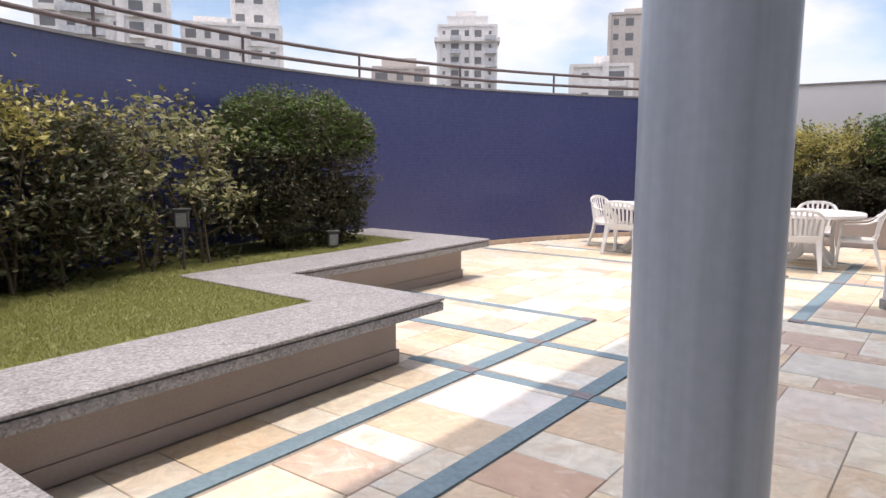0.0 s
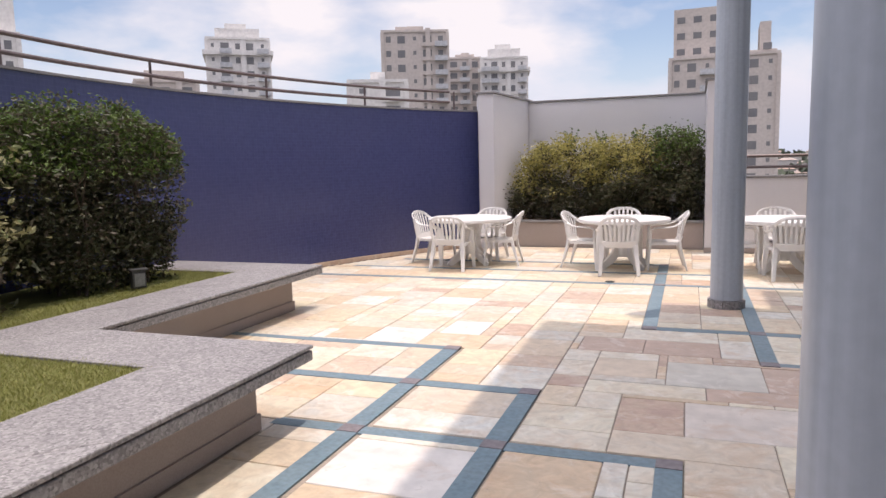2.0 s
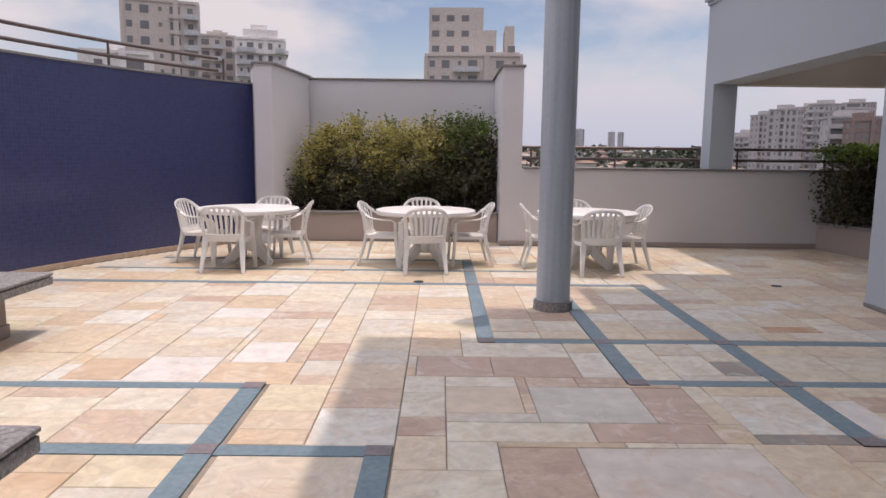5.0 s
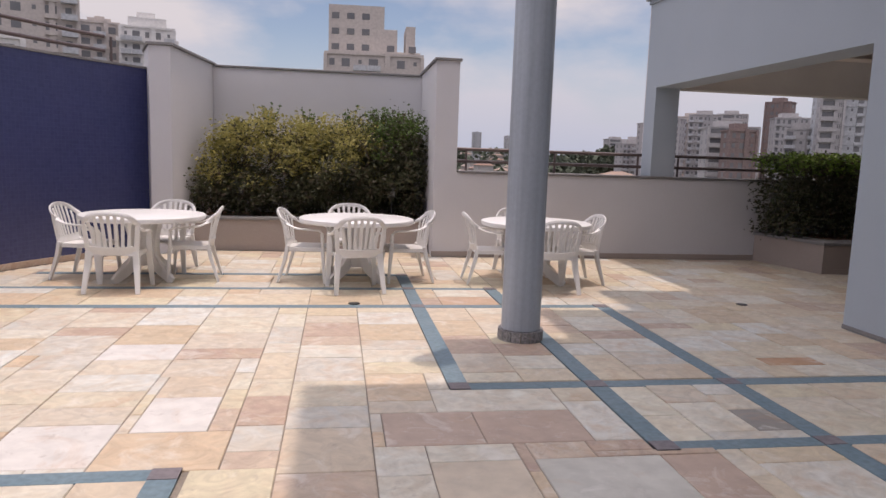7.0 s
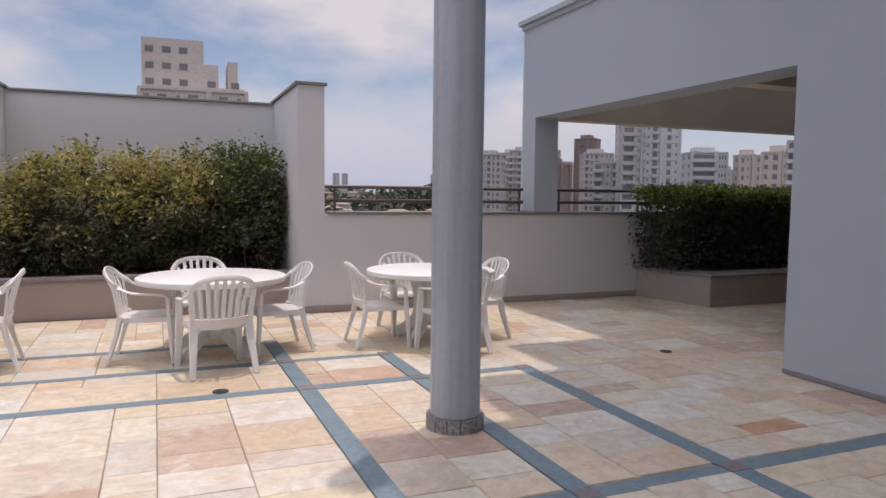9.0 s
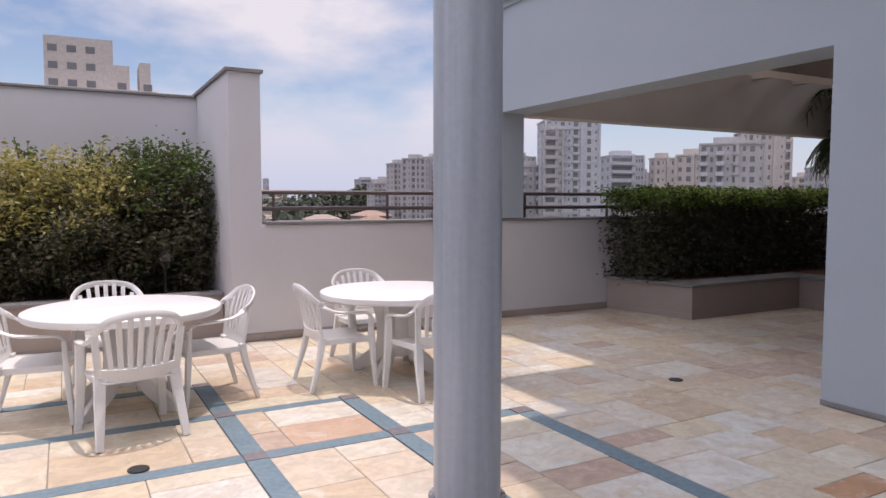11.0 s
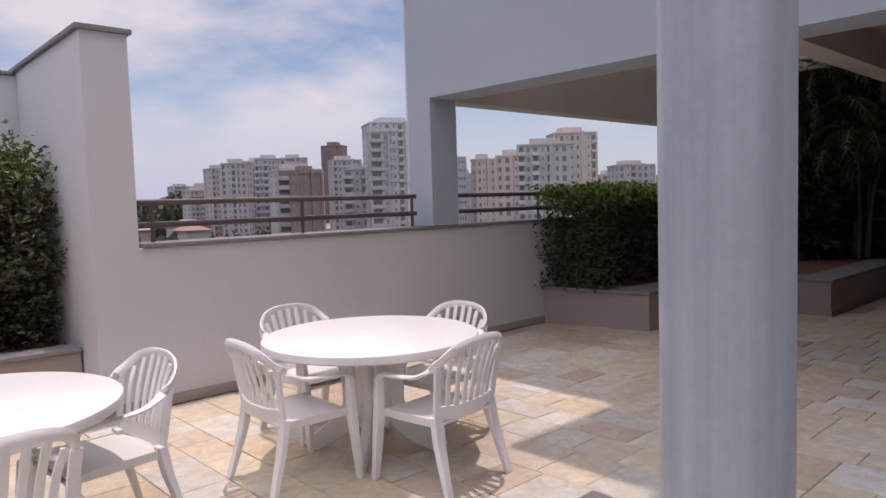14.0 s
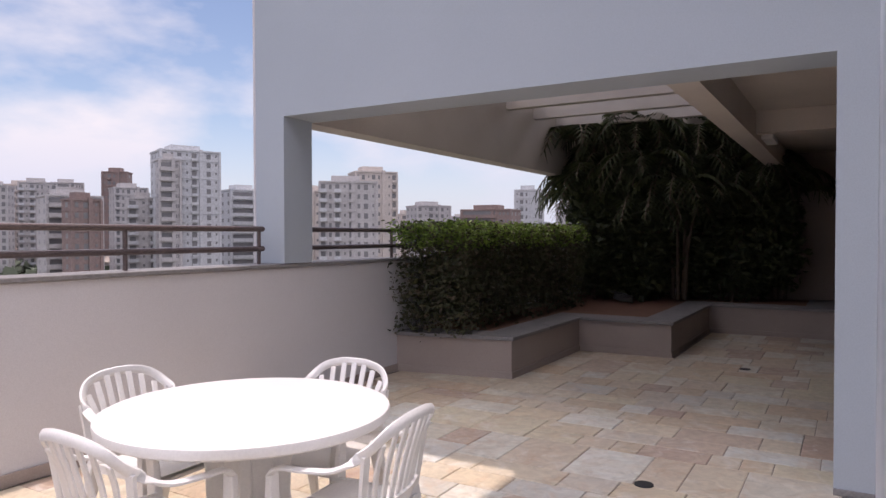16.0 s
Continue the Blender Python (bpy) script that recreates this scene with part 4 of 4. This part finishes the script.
def tower(az, w, top, d, mat=None, depth=0.8, floors=3.0, style="flat", cols=None, balcony=None, turn=0, steps=()):
    """A block of flats: body, roof works, window panes set in rows, floor ledges and balconies. az: bearing from the terrace, in degrees east of north."""
    mat = mat or M_tower
    a = radians(az)
    p = HUB + Vector((math.sin(a) * d, math.cos(a) * d, GROUND))
    dep, h = w * depth, top - GROUND
    t = empty("apartment_tower", pose(p.x, p.y, p.z, 0, 0, -az + turn), "pale multi-storey apartment tower beyond the terrace", "building", "city towers")
    body = [box(-w / 2, w / 2, 0, dep, 0, h)]
    ledges, panes, bal, rails, sills = [], [], [], [], []
    cols = cols or max(2, int(w / 2.6))
    n = int(min(h, 45) / floors)
    for k in range(n):
        z = h - (k + 1) * floors
        if style in ("flat", "crown") and k % 2 == 0:
            ledges.append(box(-w / 2 - 0.12, w / 2 + 0.12, -0.12, dep + 0.1, z - 0.15, z + 0.1))
        if style == "bands":                           # long dark window bands between pale balcony fronts
            panes.append(box(-w * 0.46, w * 0.20, -0.05, 0.1, z + 1.15, z + 2.45))
            sills.append(box(-w * 0.48, w * 0.22, -0.9, -0.06, z - 0.1, z + 1.05))
            panes += [box(w * (0.27 + 0.08 * q), w * (0.31 + 0.08 * q), -0.05, 0.1, z + 0.9, z + 2.0) for q in range(3)]
        for i in range(0 if style == "bands" else cols):
            x = -w / 2 + (i + 0.5) * w / cols
            kind = (i * 7 + int(az * 3) + 3) % 4
            ww = w / cols * (0.14, 0.34, 0.22, 0.40)[kind]
            low_sill, head = ((1.3, 2.1), (0.7, 2.25), (0.9, 2.2), (0.2, 2.3))[kind]
            panes.append(box(x - ww, x + ww * 0.7, -0.04, 0.1, z + low_sill, z + head))
            if kind == 3:
                sills.append(box(x - ww - 0.1, x + ww * 0.7 + 0.1, -0.7, -0.05, z - 0.05, z + 0.75))
            if balcony and i in balcony:
                bal.append(box(x - w / cols * 0.48, x + w / cols * 0.48, -1.3, -0.01, z - 0.1, z + 0.08))
                rails.append(box(x - w / cols * 0.48, x + w / cols * 0.48, -1.32, -1.24, z + 0.08, z + 0.95))
        for s in (-1, 1):
            for j in range(max(1, int(dep / 4))):
                y = (j + 0.5) * dep / max(1, int(dep / 4))
                panes.append(box(s * w / 2 - 0.05, s * w / 2 + 0.05, y - 0.7, y + 0.7, z + 0.9, z + 2.2))
    for s in (-0.5, 0.5):
        body.append(box(s * w - 0.35, s * w + 0.35, -0.35, 0.4, 0, h))
    mid = w * (0.08 + 0.03 * (int(az) % 5))
    body.append(box(mid - 0.5, mid + 0.5, -0.5, 0.2, 0, h + 0.8))
    roof = [box(-w * 0.12, w * 0.14, dep * 0.35, dep * 0.6, h + 0.5, h + 2.0), box(-w / 2 - 0.25, w / 2 + 0.25, -0.25, dep + 0.25, h, h + 0.5)]
    for f0, f1, up in steps:
        for k in range(int((up - 0.5) / floors)):
            for i in range(max(1, int((f1 - f0) * w / 3))):
                x = -w / 2 + f0 * w + (i + 0.5) * 3
                panes.append(box(x - 0.9, x + 0.6, dep * 0.2 - 0.05, dep * 0.2 + 0.1, h + 0.5 + k * floors + 0.8, h + 0.5 + k * floors + 2.0))
        roof.append(box(-w / 2 + f0 * w, -w / 2 + f1 * w, dep * 0.2, dep * 0.8, h + 0.5, h + up))
    if style == "crown":
        roof += [box(-w / 2 - 0.9, w / 2 + 0.9, -0.9, dep + 0.9, h - 3.4, h - 2.4), box(-w * 0.36, w * 0.36, dep * 0.1, dep * 0.9, h + 0.5, h + 2.6), box(-w * 0.2, w * 0.15, dep * 0.3, dep * 0.7, h + 2.6, h + 4.0)]
    make("walls", body, mat, t)
    make("roof", roof, mat, t)
    tagged(make("windows", panes, M_pane, t), "dark window panes in rows", kind="stuff")
    if ledges:
        tagged(make("ledges", ledges, mat, t), kind="stuff")
    if sills:
        tagged(make("parapets", sills, mat, t), kind="stuff")
    if bal:
        tagged(make("balconies", bal + rails, M_tower_grey, t), "stacked grey balconies", kind="stuff")
    return t


# bearing, width, top, distance
tower(-64.0, 17, 30, 110, cols=6, balcony=(1, 2))
tower(-54.8, 15.5, 22.2, 120, cols=6, steps=((0.5, 1.0, 8.6), (0.1, 0.45, 1.8)))
tower(-41.4, 10.2, 17.2, 130, M_tower_b, cols=3, style="plain", steps=((0.15, 0.8, 2.2),))
tower(-35.8, 13.2, 30.2, 160, style="crown", cols=5, balcony=(1, 4))
tower(-25.0, 9.2, 15.0, 110, M_tower, cols=2, style="plain")
tower(-21.7, 14.0, 30.2, 150, M_tower_b, cols=5, balcony=(4,), style="plain", steps=((0.2, 0.6, 1.6),))
tower(-17.6, 8.6, 30.3, 190, M_tower_b, cols=3, balcony=(1,), steps=((0.2, 0.8, 1.4),))
tower(-14.4, 11.6, 28.6, 180, cols=5, style="crown", balcony=(0, 1, 4))
tower(2.6, 19.0, 20.6, 140, M_tower_b, cols=7, balcony=(2, 3), style="plain", steps=((0.02, 0.60, 10.0), (0.60, 0.74, 5.6), (0.74, 0.99, 1.3), (0.83, 0.93, 6.4)))
for az, w, top, d in ((13.7, 14, 48, 1500), (14.4, 12, 48, 1500), (11.2, 17, 47, 1300)):
    tower(az, w, top, d, M_tower_grey, style="plain")
EAST = [(26.1, 10.5, 20, 310, M_tower, 0), (28.9, 13.5, 23, 330, M_tower, 1), (31.0, 14, 12.3, 220, M_tower, 1), (31.7, 7.5, 10.8, 208, M_tower_red, 0),
        (33.8, 9.8, 28.5, 330, M_tower_red, 0), (35.6, 9.3, 13, 240, M_tower, 1), (38.9, 17.5, 27.3, 230, M_tower_grey, 1), (43.2, 12.5, 17.5, 260, M_tower_grey, 0),
        (41.6, 6, 13.6, 280, M_tower, 0), (50.8, 16, 16.4, 200, M_tower, 1), (53.2, 13.7, 22, 230, M_tower_b, 0), (58.1, 15.5, 14, 300, M_tower, 0),
        (62.2, 19, 10.8, 260, M_tower_red, 0), (65.8, 11.2, 19.3, 280, M_tower_grey, 0), (68.9, 7, 14.5, 300, M_tower, 0), (25.4, 12, 20, 350, M_tower, 0),
        (27.9, 15, 24.6, 370, M_tower_b, 1), (30.8, 14, 27, 385, M_tower, 0), (34.9, 12, 20, 300, M_tower, 0), (46.1, 7.2, 16.4, 260, M_tower_b, 0),
        (47.8, 8, 15.2, 225, M_tower_b, 0), (44.4, 10, 13, 310, M_tower, 0), (37.4, 6, 24.0, 226, M_tower, 0), (56.2, 9, 11, 320, M_tower_b, 0), (23.6, 12, 14, 420, M_tower, 0)]
fill = random.Random(21)
for _ in range(34):
    d = fill.uniform(330, 620)
    az = fill.uniform(22, 72)
    EAST.append((az, fill.uniform(9, 17), fill.uniform(-6, 9) + d * 0.018, d, fill.choice((M_tower, M_tower, M_tower_b, M_tower_grey)), fill.randint(0, 1)))
for i, (az, w, top, d, mt, b) in enumerate(EAST):
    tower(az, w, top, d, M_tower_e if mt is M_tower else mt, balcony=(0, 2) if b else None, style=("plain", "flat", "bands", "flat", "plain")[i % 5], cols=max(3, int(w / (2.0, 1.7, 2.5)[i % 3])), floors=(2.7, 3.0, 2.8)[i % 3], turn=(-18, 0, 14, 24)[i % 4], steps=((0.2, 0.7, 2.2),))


def far_city():
    rng = np.random.default_rng(77)
    blocks, roofs, woods = [], [], []
    for _ in range(2600):
        a, d = radians(rng.uniform(-75, 80)), 300 * math.exp(rng.uniform(0, 2.1))
        x, y = HUB.x + math.sin(a) * d, HUB.y + math.cos(a) * d
        w, l = rng.uniform(3, 8, 2) * (0.8 + d / 1500)
        top = GROUND + 6 + rng.random() ** 3 * 14 + d * 0.016
        if math.degrees(a) > 22:
            top += rng.random() ** 3 * 18
        blocks.append(box(x - w, x + w, y - l, y + l, GROUND - 1, top))
        roofs.append(([(x - w - 1, y - l - 1, top), (x + w + 1, y - l - 1, top), (x + w + 1, y + l + 1, top), (x - w - 1, y + l + 1, top), (x - w * 0.4, y, top + 2.4), (x + w * 0.4, y, top + 2.4)],
                      [(0, 1, 5, 4), (2, 3, 4, 5), (1, 2, 5), (3, 0, 4), (0, 3, 2, 1)]))
    for q in range(1100):
        a, d = radians(rng.uniform(-75, 80)), 260 * math.exp(rng.uniform(0, 2.2))
        if q >= 900:                                  # a wooded rise beside the eastern towers
            a, d = radians(rng.uniform(17.5, 25.5)), rng.uniform(450, 700)
        x, y = HUB.x + math.sin(a) * d, HUB.y + math.cos(a) * d
        s = rng.uniform(4, 9) * (0.45 if q >= 900 else 1) + d * 0.004
        c = Vector((x, y, GROUND + s * 0.8 + rng.uniform(0, 5) + d * 0.015 + (rng.random() * 17 * max(0.0, math.degrees(a) - 17.5) / 8 + 14 if q >= 900 else 0)))
        v, f = [], []
        for k in range(30):
            c2 = Vector(rng.normal(size=3)).normalized()
            c2 = c + Vector((c2.x * s * 1.3, c2.y * s, c2.z * s * 0.8))
            o, e = Vector(rng.normal(size=3)).normalized() * s * 0.42, Vector(rng.normal(size=3)).normalized() * s * 0.42
            i = len(v)
            v += [c2 - o, c2 + e, c2 + o, c2 - e]
            f += [(i, i + 1, i + 2), (i, i + 2, i + 3)]
        woods.append((v, f))
    tagged(make("far_houses", blocks, M_city), "crowded low houses and blocks of the distant city", "houses", kind="stuff")
    tagged(make("far_roofs", roofs, M_roof), "clay and concrete roofs of the distant city", "roofs", kind="stuff")
    tagged(make("far_trees", woods, M_wood), "dark tree crowns scattered through the distant city", "trees", kind="stuff")


far_city()
structure(make("ground", [([(-4500, -4500, GROUND), (4500, -4500, GROUND), (4500, 4500, GROUND), (-4500, 4500, GROUND)], [(0, 1, 2, 3)])], M_ground), "hazy city ground far below the terrace", "ground")

# ---- paving, last ----
structure(make("floor", [box(-8, 11.2, -6, 12.9, -0.3, -0.008)], M_joint), "terrace floor of mixed beige sandstone flags", "floor")
FLOOR = bpy.data.objects["floor"]
CELL, X0, Y0, NX, NY = 0.065, -6.7, -4.0, 275, 262
W = 0.13
STRIPS = [  # x0, x1, y0, y1
    (-2.765, -2.635, -4, 5.77), (-1.90, -1.77, -4, 4.83), (-0.985, -0.855, -4, 3.90),
    (-4.9, -2.765, 5.66, 5.77), (-4.9, -1.90, 4.715, 4.83), (-3.22, -0.985, 3.79, 3.90),
    (-1.235, -1.105, 6.77, 11.0), (-0.325, -0.195, 5.79, 10.13), (0.625, 0.755, 4.88, 9.25),
    (-1.105, BX, 6.77, 6.89), (-0.195, BX, 5.79, 5.90), (0.755, BX, 4.88, 4.99),
    (-6.2, 0.625, 9.13, 9.25), (-5.8, -0.325, 10.02, 10.13), (-5.3, -1.235, 10.89, 11.0),
]
for i, (x0, x1, y0, y1) in enumerate(STRIPS):
    z = 0.004 if i in (0, 1, 2, 6, 7, 8) else 0.001
    s = make("blue_strip", [box(x0, x1, y0, y1, -0.02, z)], M_strip, FLOOR)
for a in (0, 1, 2, 6, 7, 8):
    for b in (3, 4, 5, 9, 10, 11, 12, 13, 14):
        (u0, u1, v0, v1), (s0, s1, t0, t1) = STRIPS[a], STRIPS[b]
        if s0 <= u1 + 0.01 and s1 >= u0 - 0.01 and v0 <= t0 + 0.01 and v1 >= t1 - 0.01:
            make("crossing_stone", [box(u0, u1, t0, t1, -0.02, 0.0075)], M_cross, FLOOR)
used = np.zeros((NX, NY), bool)
for i in range(NX):
    for j in range(NY):
        x, y = X0 + (i + 0.5) * CELL, Y0 + (j + 0.5) * CELL
        out = (x - CX) ** 2 + (y - CY) ** 2 > (R - 0.06) ** 2 and x < 0
        out |= y > 12.53 and not (-4.3 < x < -0.6 and y < 12.92)
        out |= x > BX - 0.03 and y < 8.24 and x < BX + 0.45
        out |= (x < -2.15 and y < 0.62) or (x < -3.2 and y < 3.69) or (x < -4.88 and y < 6.82)
        out |= (x > 9.42 and y > 8.37) or (x > 6.8 and y > 10.07) or (x > 4.72 and y > 11.27) or x > 10.95 or (x > BX and y < 4.8)
        used[i, j] = out
laid = np.zeros((NX, NY), int)
for x0, x1, y0, y1 in STRIPS:
    i0, i1 = round((x0 - X0) / CELL), round((x1 - X0) / CELL)
    j0, j1 = round((y0 - Y0) / CELL), round((y1 - Y0) / CELL)
    used[max(i0, 0):i1, max(j0, 0):j1] = True
prng = random.Random(5)
flags = []
PINK, RUST, PALE, DARK, SAND = (0.53, 0.40, 0.32), (0.52, 0.30, 0.17), (0.74, 0.71, 0.67), (0.30, 0.275, 0.25), (0.66, 0.56, 0.44)
ACCENTS = [(-0.30, 0.05, 5.16, 5.72, PINK), (-0.70, -0.05, 4.88, 5.14, PINK), (-1.00, -0.36, 5.16, 5.74, (0.60, 0.58, 0.52)), (0.10, 0.60, 4.88, 5.02, DARK),
           (-1.72, -1.22, 5.95, 6.40, PINK), (-1.20, -0.60, 5.95, 6.42, PINK), (1.22, 1.70, 7.20, 7.40, RUST), (-3.55, -3.02, 5.82, 6.32, PALE), (-3.02, -2.60, 6.22, 6.75, PALE),
           (-4.00, -3.56, 5.82, 6.30, (0.62, 0.47, 0.33)), (-0.90, -0.34, 9.28, 9.66, (0.58, 0.40, 0.28)), (0.78, 1.00, 5.05, 5.55, PALE), (0.36, 0.60, 5.98, 6.30, DARK),
           (-0.85, 0.05, 4.26, 4.84, (0.66, 0.60, 0.54)), (-1.50, -1.02, 5.30, 5.75, SAND), (-2.62, -1.92, 3.15, 3.72, PALE), (-1.92, -1.30, 2.5, 2.9, (0.54, 0.38, 0.28)), (-3.60, -3.10, 7.48, 7.90, PALE)]
for x0, x1, y0, y1, colour in ACCENTS:
    i0, j0 = round((x0 - X0) / CELL), round((y0 - Y0) / CELL)
    w, h = round((x1 - x0) / CELL), round((y1 - y0) / CELL)
    while w > 1 and used[i0, j0:j0 + h].any():
        i0, w = i0 + 1, w - 1
    while w > 1 and used[i0:i0 + w, j0:j0 + h].any(axis=1)[-1]:
        w -= 1
    if not used[i0:i0 + w, j0:j0 + h].any():
        used[i0:i0 + w, j0:j0 + h] = True
        flags.append((i0, j0, w, h, colour))
for j in range(NY):
    for i in range(NX):
        if used[i, j]:
            continue
        w, h = prng.choice([(9, 5), (11, 7), (7, 7), (10, 4), (5, 9), (12, 5), (8, 4), (5, 4), (9, 8), (7, 6), (6, 3), (4, 6), (13, 8)])
        for _ in range(6):                             # joints are staggered against the course before
            if j and i + w < NX and laid[i + w - 1, j - 1] != laid[i + w, j - 1]:
                w = max(4, w + prng.choice((-3, -2, 2, 3)))
            if i and j + h < NY and laid[i - 1, j + h - 1] != laid[i - 1, j + h]:
                h = max(3, h + prng.choice((-2, -1, 1, 2)))
        run = 0
        while i + run < NX and run < w + 4 and not used[i + run, j]:
            run += 1
        if run <= w + 3 and run < w + 4:
            w = run if run < w + 4 and run <= 14 else w
        w = min(w, run)
        h = min(h, 5) if w <= 3 else h
        tall = 0
        while j + tall < NY and tall < h + 3 and not used[i:i + w, j + tall].any():
            tall += 1
        h = tall if tall < h + 3 else h
        used[i:i + w, j:j + h] = True
        laid[i:i + w, j:j + h] = len(flags) + 1
        flags.append((i, j, w, h, None))


def flag_shape(w, h, bevel=True):
    g, e = 0.0032, 0.0035
    x, y = w * CELL / 2 - g, h * CELL / 2 - g
    v = [(-x, -y, -0.02), (x, -y, -0.02), (x, y, -0.02), (-x, y, -0.02), (-x, -y, -e), (x, -y, -e), (x, y, -e), (-x, y, -e),
         (-x + e, -y + e, 0), (x - e, -y + e, 0), (x - e, y - e, 0), (-x + e, y - e, 0)]
    f = [(0, 1, 5, 4), (1, 2, 6, 5), (2, 3, 7, 6), (3, 0, 4, 7), (4, 5, 9, 8), (5, 6, 10, 9), (6, 7, 11, 10), (7, 4, 8, 11), (8, 9, 10, 11)]
    return v, f


shapes, far_flags, near_count = {}, [], 0
flags.sort(key=lambda q: (X0 + (q[0] + q[2] / 2) * CELL + 0.9) ** 2 + 0.5 * (Y0 + (q[1] + q[3] / 2) * CELL - 6.0) ** 2)
accent_mats = {}
for i, j, w, h, colour in flags:
    x, y, z = X0 + (i + w / 2) * CELL, Y0 + (j + h / 2) * CELL, prng.uniform(-0.002, 0.0015)
    if near_count < 300 and w * h > 8:
        if colour and colour not in accent_mats:
            accent_mats[colour] = material("sandstone_flag", colour, 0.55, second=[c * 0.8 for c in colour], scale=2.6, fine=9, bump=0.2, amount=0.6, shade=0.16)
            weather(accent_mats[colour], False)
        if (w, h, colour) not in shapes:
            me = bpy.data.meshes.new("flagstone")
            me.from_pydata(*[flag_shape(w, h)[0], [], flag_shape(w, h)[1]])
            me.materials.append(accent_mats[colour] if colour else M_stone)
            shapes[w, h, colour] = me
        ob = new("flagstone", shapes[w, h, colour])
        ob.location = (x, y, z)
        ob.rotation_euler = (0, 0, prng.uniform(-0.004, 0.004))
        ob.parent = FLOOR
        near_count += 1
    else:
        v, f = flag_shape(w, h)
        tilt = prng.uniform(-0.004, 0.004)
        far_flags.append(([(a - b * tilt + x, b + a * tilt + y, c + z) for a, b, c in v], f))
rest = make("flagstones", far_flags, M_stone_far, FLOOR)
tagged(rest, kind="stuff")
